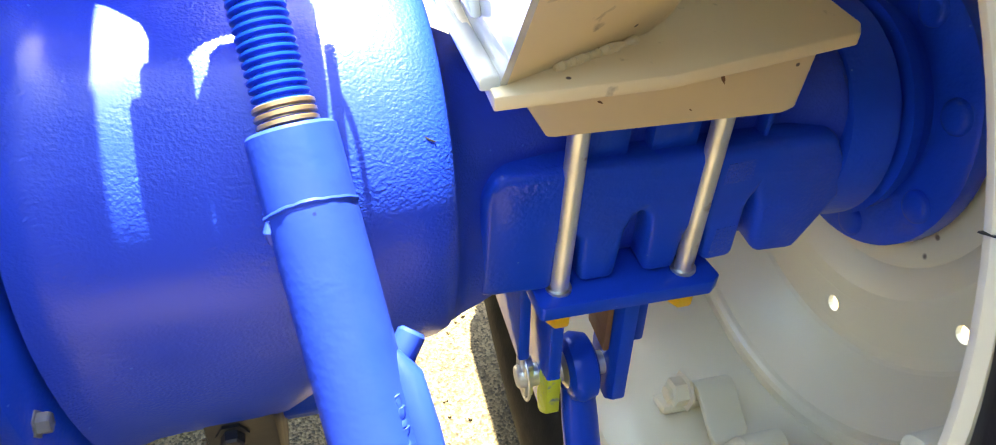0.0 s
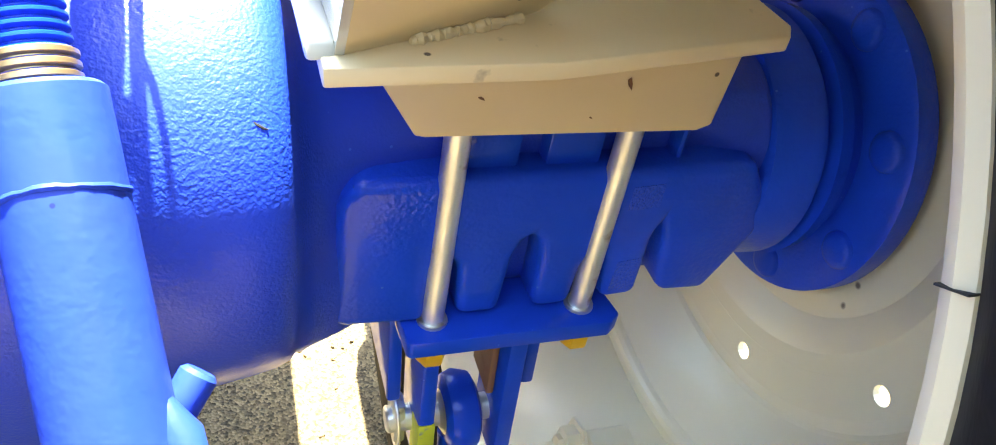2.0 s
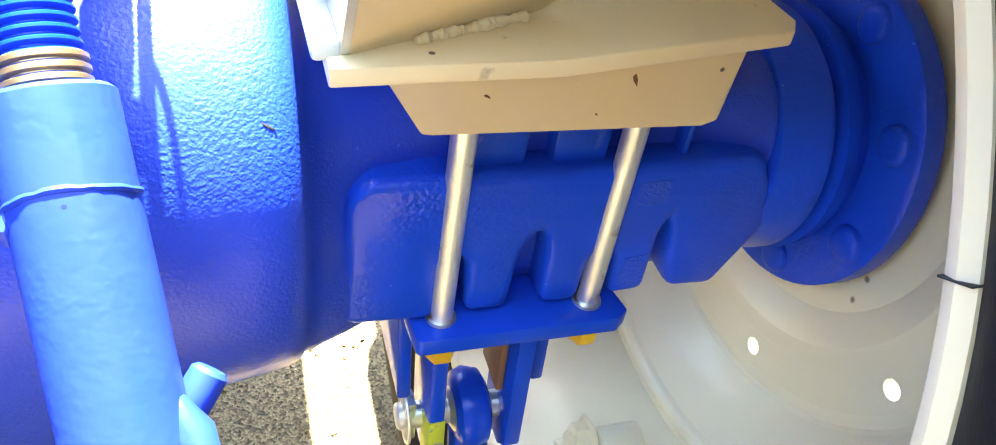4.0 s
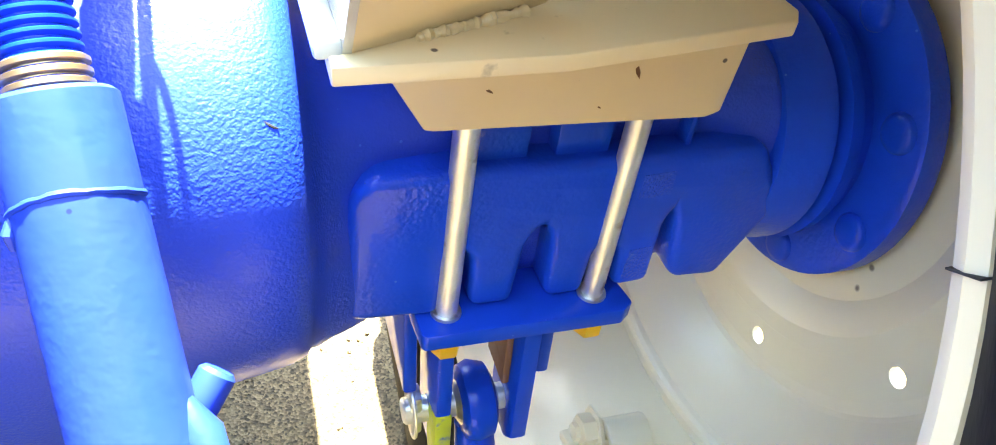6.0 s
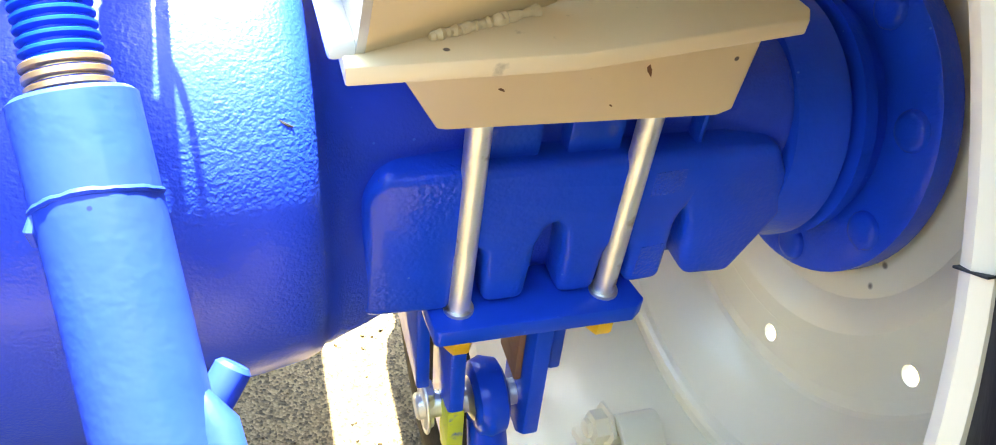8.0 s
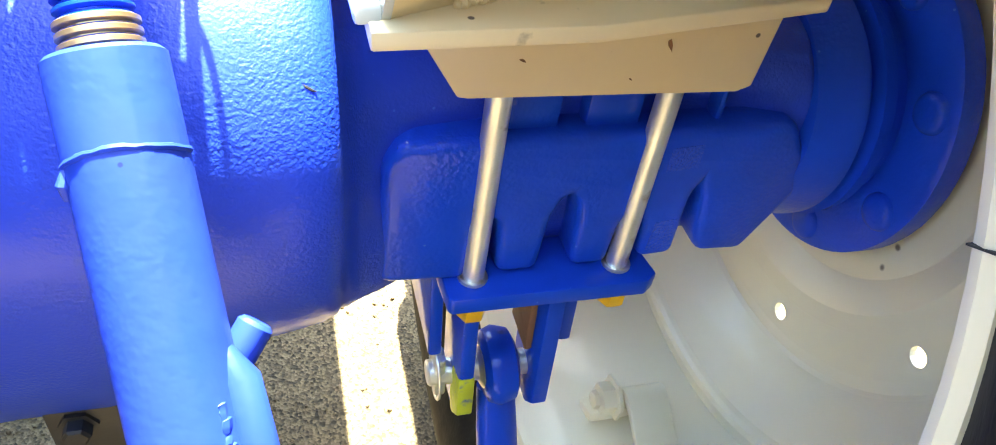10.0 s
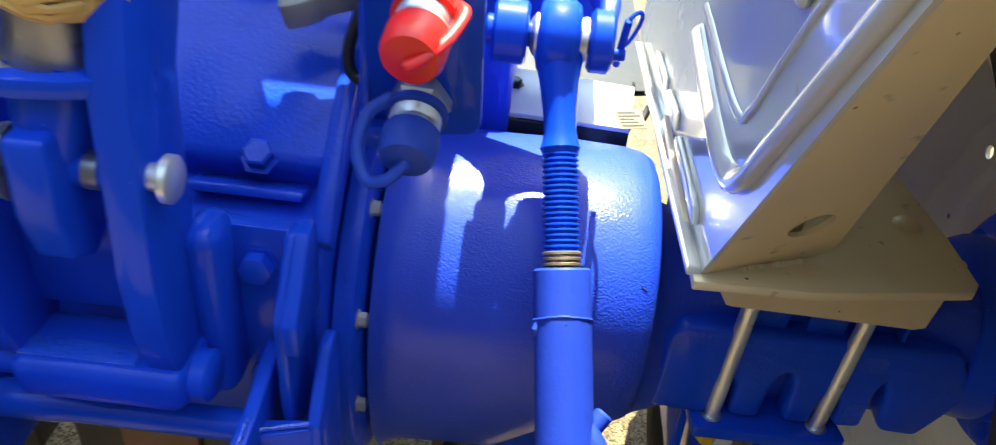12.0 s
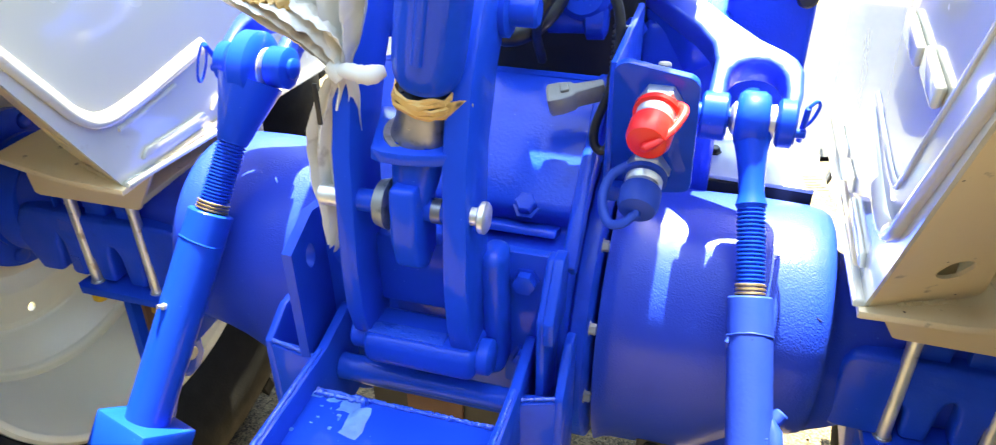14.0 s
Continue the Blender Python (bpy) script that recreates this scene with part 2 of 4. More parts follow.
def loft(sections, n=48, bm=None):
    """Rings of a superellipse along x: (x, half depth, half height up, half height down, exponent, middle y, middle z, half depth low down)."""
    bm = bm or bmesh.new()
    rings = []
    for x, ry, ru, rd, ex, my, mz, *low in sections:
        ring = []
        for k in range(n):
            a = 2 * math.pi * k / n
            c, s = math.cos(a), math.sin(a)
            y = math.copysign(abs(c) ** (2 / ex), c) * (ry + ((low[0] if low else ry) - ry) * max(0.0, -s) ** 0.8)
            z = math.copysign(abs(s) ** (2 / ex), s) * (ru if s > 0 else rd)
            ring.append(bm.verts.new((x, my + y, mz + z)))
        rings.append(ring)
    for a, b in zip(rings, rings[1:]):
        for k in range(n):
            bm.faces.new((a[k], a[(k + 1) % n], b[(k + 1) % n], b[k]))
    bm.faces.new(rings[0][::-1])
    bm.faces.new(rings[-1])
    return bm


def mirror(bm):
    """To the tractor's other side."""
    for v in bm.verts:
        v.co.x = 2 * CX - v.co.x
    bmesh.ops.reverse_faces(bm, faces=bm.faces)
    return bm


def splay(bm):
    """Hung plates lean outwards below the clamp."""
    for v in bm.verts:
        v.co.x += max(0.0, 0.537 - v.co.z) * 0.045
    return bm


def sided(s):
    return (lambda bm: bm) if s > 0 else mirror


def plate(outline, holes, axis, lo, hi):
    """A flat plate with holes: outlines in the two other axes, in x, y, z order."""
    bm = bmesh.new()

    def at(p, v):
        c = list(p)
        c.insert("xyz".index(axis), v)
        return c
    es = []
    for lp in [outline] + holes:
        vs = [bm.verts.new(at(p, lo)) for p in lp]
        es += [bm.edges.new((vs[i], vs[(i + 1) % len(vs)])) for i in range(len(vs))]
    bmesh.ops.triangle_fill(bm, edges=es, use_beauty=True)
    r = bmesh.ops.extrude_face_region(bm, geom=bm.faces[:])
    bmesh.ops.translate(bm, vec=at((0, 0), hi - lo), verts=[v for v in r["geom"] if isinstance(v, bmesh.types.BMVert)])
    return bm


def circle(cx, cy, r, n=16, stretch=1.0):
    return [(cx + r * math.cos(2 * math.pi * k / n), cy + r * stretch * math.sin(2 * math.pi * k / n)) for k in range(n)]


SIDES = (1, -1)

# ---------------------------------------------------------------- ground
def ground_material():
    m = bpy.data.materials.new("dark_gravel_yard")
    m.use_nodes = True
    nt = m.node_tree
    b = nt.nodes["Principled BSDF"]
    tc = nt.nodes.new("ShaderNodeTexCoord")
    vo = nt.nodes.new("ShaderNodeTexVoronoi")
    vo.inputs["Scale"].default_value = 260
    no = nt.nodes.new("ShaderNodeTexNoise")
    no.inputs["Scale"].default_value, no.inputs["Detail"].default_value = 9, 8
    for n in (vo, no):
        nt.links.new(tc.outputs["Object"], n.inputs["Vector"])
    hsv = nt.nodes.new("ShaderNodeSeparateColor")
    nt.links.new(vo.outputs["Color"], hsv.inputs[0])
    cr = nt.nodes.new("ShaderNodeValToRGB")
    cr.color_ramp.elements[0].color, cr.color_ramp.elements[1].color = (0.050, 0.038, 0.024, 1), (0.34, 0.25, 0.14, 1)
    nt.links.new(hsv.outputs[0], cr.inputs[0])
    mx = nt.nodes.new("ShaderNodeMix")
    mx.data_type, mx.blend_type = "RGBA", "MULTIPLY"
    mx.inputs[0].default_value = 0.55
    nt.links.new(cr.outputs[0], mx.inputs[6])
    nt.links.new(no.outputs["Fac"], mx.inputs[7])
    nt.links.new(mx.outputs[2], b.inputs["Base Color"])
    b.inputs["Roughness"].default_value = 0.9
    bn = nt.nodes.new("ShaderNodeBump")
    bn.inputs["Strength"].default_value, bn.inputs["Distance"].default_value = 0.6, 0.003
    nt.links.new(vo.outputs["Distance"], bn.inputs["Height"])
    nt.links.new(bn.outputs[0], b.inputs["Normal"])
    return m


M_GROUND = ground_material()
bm = bmesh.new()
bmesh.ops.create_grid(bm, x_segments=2, y_segments=2, size=400)
tagged(part("ground", bm, M_GROUND, smooth=0), "dark gravelly yard ground under the tractor", "ground", kind="structure")

rnd = random.Random(4)
bm = bmesh.new()
for _ in range(1100):
    r = rnd.uniform(0.0015, 0.0045)
    m = pose(rnd.uniform(-0.2, 0.75), rnd.uniform(-0.5, 1.0), r * 0.3, rnd.uniform(0, 360), rnd.uniform(0, 360), 0) @ Matrix.Diagonal((r, r * rnd.uniform(0.6, 1), r * rnd.uniform(0.5, 0.8), 1))
    bmesh.ops.create_icosphere(bm, subdivisions=1, radius=1, matrix=m)
tagged(part("gravel", bm, M_GROUND, smooth=0), "loose small grey stones lying on the ground", "gravel", kind="stuff")

# unseen plain walls round the yard, added to hold back low sky light
M_WALL = mat("grey_plaster", (0.32, 0.30, 0.28), 0.85, var=0.2, vscale=3, bump=0.2, bscale=40, stain=(0.09, 0.08, 0.07), stain_amt=0.2, stain_scale=1.5)
for name, x0, x1, y0, y1 in (("wall_west", -5.2, -5, -6, 9), ("wall_east", 5, 5.2, -6, 9), ("wall_north", -7, 7, 9, 9.2)):
    tagged(part(name, box(x0, x1, y0, y1, -0.1, 2.6, 0.01), M_WALL), "unseen weathered grey plaster wall added to block low sky", "wall", kind="structure")

# unseen plain wall, added close behind to block sky and darken reflections
M_DARKWALL = mat("unseen_dark_wall", (0.03, 0.03, 0.032), 0.9, var=0.25, vscale=3, bump=0.2, bscale=40)
tagged(part("wall_south", box(-7, 7, -2.5, -2.2, -0.1, 3.2, 0.01), M_DARKWALL), "unseen dark wall added close behind to darken reflections", "wall", kind="structure")

# ---------------------------------------------------------------- rear axle
axle = thing("rear_axle", "glossy royal blue cast rear axle housing of a tractor", "axle housing")


def bolt_head(parent, p, way, r, h, material, name="bolt", label=""):
    p, way = Vector(p), Vector(way).normalized()
    bm = lathe([(0, r * 1.35), (h * 0.18, r * 1.35), (h * 0.2, r), (h * 0.9, r), (h, r * 0.85)], p, p + way, 6)
    return part(name, bm, material, parent, label, smooth=25)


for s in SIDES:
    f = sided(s)
    side = "right" if s > 0 else "left"
    # drum
    prof = [(0.096, 0.175), (0.104, 0.165), (0.116, 0.158), (0.14, 0.155), (0.25, 0.157), (0.335, 0.155), (0.352, 0.152), (0.362, 0.146), (0.366, 0.138)]
    # the drum hangs lower towards the middle of the tractor
    prof[3:5] = [(0.14, 0.155), (0.20, 0.1555), (0.225, 0.156), (0.25, 0.157), (0.28, 0.157), (0.31, 0.156)]
    drop = {0.096: 0.25, 0.104: 0.25, 0.116: 0.25, 0.14: 0.25, 0.20: 0.25, 0.225: 0.243, 0.25: 0.218, 0.28: 0.186, 0.31: 0.167, 0.335: 0.158, 0.352: 0.1545, 0.362: 0.1525, 0.366: 0.152}
    sec = [(x, r, r, drop[x], 2.0, AY, AZ) for x, r in prof]
    sec += [(0.371, 0.113, 0.112, 0.1505, 2.2, 0, 0.65, 0.136), (0.380, 0.095, 0.098, 0.146, 2.3, 0, 0.649, 0.130), (0.396, 0.083, 0.09, 0.138, 2.6, 0, 0.648, 0.117), (0.42, 0.074, 0.086, 0.122, 3.2, 0, 0.647, 0.100), (0.445, 0.069, 0.085, 0.107, 4.2, 0, 0.646, 0.084),
            (0.47, 0.066, 0.085, 0.098, 6, 0, 0.645), (0.66, 0.066, 0.085, 0.098, 6, 0, 0.645), (0.70, 0.080, 0.088, 0.088, 3.5, 0, 0.648), (0.714, 0.086, 0.086, 0.086, 2, 0, 0.65)]
    part("axle_casting", f(loft(sec, 96)), M_DRUM, axle)
    if s > 0:
        part("paint_chip", tube([(0.3455, -0.1171, 0.7478), (0.348, -0.1182, 0.7462), (0.351, -0.1191, 0.7446), (0.3535, -0.1195, 0.7438)], 0.0008, 6, radii=[0.0003, 0.0009, 0.0008, 0.0003]), M_DARK, axle, "dark scratch in the paint")
    # joint flange on the middle housing
    part("joint_flange", f(lathe([(0, 0.205), (0.004, 0.212), (0.021, 0.212), (0.024, 0.206)], (0.066, AY, AZ), (1, AY, AZ), 72)), M_CAST, axle)
    for k in range(12):
        if k in (7, 8):
            continue
        a = math.radians(8 + 30 * k)
        p = (0.0895, AY + 0.197 * math.cos(a), AZ + 0.196 * math.sin(a))
        bm = lathe([(0, 0.0095), (0.0015, 0.0095), (0.0017, 0.0072), (0.008, 0.0072), (0.009, 0.006)], p, (1, p[1], p[2]), 6)
        part("bolt", f(bm), M_WORN, axle, "small grey metal bolt head", smooth=25)
    # lugs and pockets of the neck
    mass = [(0.394, 0.662), (0.398, 0.674), (0.409, 0.683), (0.694, 0.683), (0.712, 0.652), (0.719, 0.616), (0.690, 0.557), (0.649, 0.559), (0.642, 0.580), (0.637, 0.618), (0.632, 0.633), (0.627, 0.622), (0.628, 0.560), (0.597, 0.558), (0.594, 0.598), (0.584, 0.608), (0.575, 0.598),
            (0.572, 0.556), (0.541, 0.556), (0.539, 0.606), (0.5365, 0.622), (0.531, 0.630), (0.524, 0.626), (0.5185, 0.610), (0.515, 0.556), (0.482, 0.556), (0.479, 0.606), (0.470, 0.616), (0.461, 0.606), (0.459, 0.553), (0.398, 0.556), (0.392, 0.562)]
    part("lug_casting", f(prism(mass, "y", -0.093, -0.05, 0.008, 4)), M_CAST, axle)
    part("cast_mark", f(prism([(0.597, 0.648), (0.622, 0.650), (0.621, 0.671), (0.597, 0.669)], "y", -0.0934, -0.09, 0)), M_ROUGH, axle)
    part("cast_mark", f(prism([(0.602, 0.568), (0.623, 0.569), (0.621, 0.600), (0.603, 0.598)], "y", -0.0934, -0.09, 0)), M_ROUGH, axle)
    for x0, x1 in ((0.476, 0.513), (0.532, 0.572), (0.59, 0.60), (0.63, 0.636)):
        part("cast_rib", f(box(x0, x1, -0.080, -0.05, 0.675, 0.74, 0.003, 2)), M_CAST, axle)
    # hub end
    part("hub_collar", f(lathe([(0, 0.082), (0.004, 0.094), (0.03, 0.104), (0.04, 0.104), (0.046, 0.094), (0.05, 0.094), (0.052, 0.106), (0.064, 0.104), (0.070, 0.094), (0.09, 0.094)], (0.704, AY, AZ), (1, AY, AZ), 72)), M_CAST, axle)
    part("hub_flange", f(lathe([(0, 0.09), (0.0005, 0.136), (0.004, 0.1415), (0.022, 0.1415), (0.026, 0.138)], (0.785, AY, AZ), (1, AY, AZ), 72)), M_CAST, axle)
    for k in range(8):
        a = math.radians(20 + 45 * k)
        p = (0.779, AY + 0.120 * math.cos(a), AZ + 0.120 * math.sin(a))
        part("wheel_stud", f(lathe([(0, 0.009), (0.0015, 0.0135), (0.004, 0.0155), (0.012, 0.017)], p, (1, p[1], p[2]), 24)), M_CAST, axle)

# middle housing
HX0, HX1 = 2 * CX - 0.066, 0.066
body = [(-0.10, 0.45), (-0.20, 0.565), (-0.215, 0.580), (-0.215, 0.80), (-0.19, 0.815), (-0.125, 0.822), (-0.15, 0.858), (-0.10, 0.90), (-0.006, 0.966), (0.006, 0.968), (0.016, 0.955), (0.020, 0.86), (0.30, 0.86), (0.30, 0.45)]
part("middle_housing", prism(body, "x", HX0, HX1, 0.012, 3), M_CAST, axle)
part("housing_rim", prism([(-0.20, 0.82), (-0.145, 0.872), (-0.09, 0.915), (-0.004, 0.976), (0.012, 0.966), (-0.08, 0.89), (-0.13, 0.85), (-0.185, 0.80)], "x", HX1 - 0.012, HX1 + 0.006, 0.004), M_CAST, axle)
bolt_head(axle, (0.0, -0.142, 0.858), (0, -0.55, 0.83), 0.013, 0.014, M_CAST)
part("cover_slot_lip", prism([(-0.125, 0.826), (-0.160, 0.84), (-0.165, 0.832), (-0.13, 0.815)], "x", -0.06, 0.04, 0.003), M_CAST, axle)

part("gearbox", prism([(0.28, 0.43), (0.28, 0.93), (0.62, 0.93), (0.70, 0.90), (0.86, 0.84), (1.15, 0.82), (1.15, 0.47), (0.72, 0.42)], "x", -0.25, 0.075, 0.025, 3), M_CAST, axle)
part("clutch_flange", prism([(1.13, 0.40), (1.13, 0.88), (1.17, 0.90), (1.17, 0.38)], "x", -0.31, 0.135, 0.01, 2), M_CAST, axle)
for k in range(5):
    p = (0.076, 0.34 + 0.07 * k, 0.90)
    part("bolt", lathe([(0, 0.014), (0.003, 0.014), (0.0032, 0.010), (0.012, 0.010), (0.013, 0.008)], p, (1, p[1], p[2]), 6), M_CAST, axle, smooth=25)
for s in SIDES:
    f = sided(s)
    part("link_bracket", f(prism([(-0.06, 0.50), (0.10, 0.52), (0.12, 0.40), (0.06, 0.34), (-0.02, 0.34), (-0.06, 0.40)], "x", 0.205, 0.285, 0.01, 3)), M_CAST, axle)
    # solid foot, coloured black for the shaded hollow of its bracket
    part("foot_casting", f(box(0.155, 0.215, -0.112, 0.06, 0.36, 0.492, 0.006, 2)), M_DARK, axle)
    bm = lathe([(0, 0.014), (0.003, 0.014), (0.0032, 0.010), (0.012, 0.010), (0.014, 0.008)], (0.178, -0.112, 0.462), (0.178, -1, 0.455), 6)
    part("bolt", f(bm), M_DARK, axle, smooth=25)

# ---------------------------------------------------------------- wheels
def f_local(f, bm, m):
    bmesh.ops.transform(bm, matrix=m, verts=bm.verts)
    return f(bm)


for s in SIDES:
    f = sided(s)
    A, B = (0, AY, AZ), (1, AY, AZ)
    rim = [(0.552, 0.384), (0.547, 0.388), (0.545, 0.394), (0.548, 0.400), (0.554, 0.401), (0.561, 0.394), (0.568, 0.382), (0.60, 0.376), (0.64, 0.366), (0.69, 0.346), (0.76, 0.340), (0.80, 0.352), (0.87, 0.362), (0.880, 0.396), (0.888, 0.400),
           (0.892, 0.394), (0.884, 0.356), (0.80, 0.344), (0.76, 0.332), (0.69, 0.338), (0.64, 0.358), (0.60, 0.370), (0.572, 0.376), (0.560, 0.383)]
    outer = [(0.733, 0.338), (0.733, 0.324), (0.735, 0.319), (0.739, 0.316), (0.744, 0.314), (0.762, 0.294), (0.774, 0.283), (0.785, 0.274), (0.793, 0.2685), (0.7965, 0.266), (0.800, 0.262), (0.802, 0.250), (0.808, 0.250), (0.806, 0.266), (0.793, 0.279), (0.768, 0.300), (0.748, 0.320), (0.743, 0.340)]
    inner = [(0.802, 0.215), (0.8025, 0.197), (0.808, 0.183), (0.818, 0.168), (0.822, 0.145), (0.822, 0.02), (0.828, 0.02), (0.828, 0.148), (0.824, 0.172), (0.814, 0.188), (0.808, 0.200), (0.808, 0.215)]
    bm = lathe(outer, A, B, 128, closed=False)
    lathe(inner, A, B, 128, bm, closed=False)
    # the flat ring between, with its round holes
    flat = bmesh.new()
    loops = [[(r, 2 * math.pi * k / 128) for k in range(128)] for r in (0.261, 0.2145)]
    loops = [[(r * math.cos(a), r * math.sin(a)) for r, a in lp] for lp in loops]
    for k in range(8):
        a = math.radians(-105 + 45 * k)
        loops.append([(0.233 * math.cos(a) + 0.0088 * math.cos(2 * math.pi * j / 16), 0.233 * math.sin(a) + 0.0088 * math.sin(2 * math.pi * j / 16)) for j in range(16)])
    es = []
    for lp in loops:
        vs = [flat.verts.new((0.8018, AY + y, AZ + z)) for y, z in lp]
        es += [flat.edges.new((vs[i], vs[(i + 1) % len(vs)])) for i in range(len(vs))]
    bmesh.ops.triangle_fill(flat, edges=es, use_beauty=True)
    r = bmesh.ops.extrude_face_region(flat, geom=flat.faces[:])
    bmesh.ops.translate(flat, vec=(0.006, 0, 0), verts=[v for v in r["geom"] if isinstance(v, bmesh.types.BMVert)])
    tmp = bpy.data.meshes.new("ring")
    flat.to_mesh(tmp)
    flat.free()
    bm.from_mesh(tmp)
    bpy.data.meshes.remove(tmp)
    wheel = part("rear_wheel", f(bm), M_WHEEL, axle, "cream-painted pressed steel wheel disc with round holes", smooth=13)
    part("rim", f(lathe(rim + rim[:1], A, B, 128, closed=False)), M_WHEEL, wheel)
    tyre = [(0.562, 0.398), (0.540, 0.408), (0.508, 0.44), (0.494, 0.49), (0.492, 0.53), (0.502, 0.575), (0.52, 0.60), (0.53, 0.612), (0.58, 0.622), (0.72, 0.627), (0.86, 0.622), (0.91, 0.612), (0.94, 0.575), (0.948, 0.53), (0.94, 0.47), (0.91, 0.42), (0.880, 0.398)]
    tb = lathe(tyre, A, B, 128, closed=False)
    part("tyre", f(tb), M_RUBBER, wheel)
    for k in range(40):
        a = 2 * math.pi * k / 40
        bm = prism([(0, -0.016), (0.20, -0.075), (0.20, -0.045), (0, 0.016)], "z", -0.012, 0.026, 0.003, 1)
        m = Matrix.Translation((0, AY, AZ)) @ Matrix.Rotation(a, 4, "X") @ Matrix.Translation((0.52, 0, 0.622))
        if k % 2:
            m = Matrix.Translation((0, AY, AZ)) @ Matrix.Rotation(a, 4, "X") @ Matrix.Translation((0.92, 0, 0.622)) @ Matrix.Rotation(math.pi, 4, "Z") @ Matrix.Diagonal((1, -1, 1, 1))
        bmesh.ops.transform(bm, matrix=m, verts=bm.verts)
        part("tread_bar", f(bm), M_RUBBER, wheel, smooth=0)
    # short pen strokes on the rim's lip
    for a, w in ((200.5, 0.0012), (152.6, 0.0004), (182, 0.0008), (138, 0.001)):
        a = math.radians(a)
        m = Matrix.Translation((0, AY, AZ)) @ Matrix.Rotation(a, 4, "X")
        bm = box(0.5445, 0.551, 0.3875, 0.4006, -w, w, 0)
        bmesh.ops.transform(bm, matrix=m, verts=bm.verts)
        part("pen_mark", f(bm), M_INK, wheel, "thin black pen stroke on the rim lip")
    # wavy clips that hold the disc to the rim, a bolt in each hump
    for k in (1, 2, 3, 5, 6) if s > 0 else (0, 1, 2, 3):
        a = math.radians(-109.4 + 45 * k)
        mm = Matrix.Translation((0, AY, AZ)) @ Matrix.Rotation(a, 4, "X")
        top = []
        for i in range(37):
            u = i / 36 * 1.5 - 0.25
            v = -0.048 + 0.096 * (u + 0.25) / 1.5 * 1.55
            top.append((v, 0.322 + 0.020 * math.cos(2 * math.pi * (u - 0.05))))
        low = [(v, z - 0.014) for v, z in reversed(top)]
        prof = [(v, 2 * 0.322 - z) for v, z in top] + [(v, 2 * 0.322 - z) for v, z in low]
        clip = part("rim_clip", f_local(f, prism(prof, "x", 0.640, 0.684, 0.003, 2), mm), M_WHEEL, wheel)
        bm = lathe([(0, 0.0175), (0.003, 0.0175), (0.0032, 0.0235), (0.006, 0.0235), (0.0062, 0.0165), (0.020, 0.0165), (0.021, 0.0145), (0.022, 0.010), (0.027, 0.0095), (0.028, 0.007)], (0.640, -0.030, 0.318), (0, -0.030, 0.318), 6)
        bmesh.ops.transform(bm, matrix=mm, verts=bm.verts)
        part("clip_bolt", f(bm), M_WHEEL, clip, smooth=25)
        bm = prism([(0.614, -0.066), (0.690, -0.066), (0.690, -0.036), (0.614, -0.036)], "z", 0.340, 0.352, 0.004, 2)
        bmesh.ops.transform(bm, matrix=mm, verts=bm.verts)
        part("weld_pad", f(bm), M_WHEEL, clip)

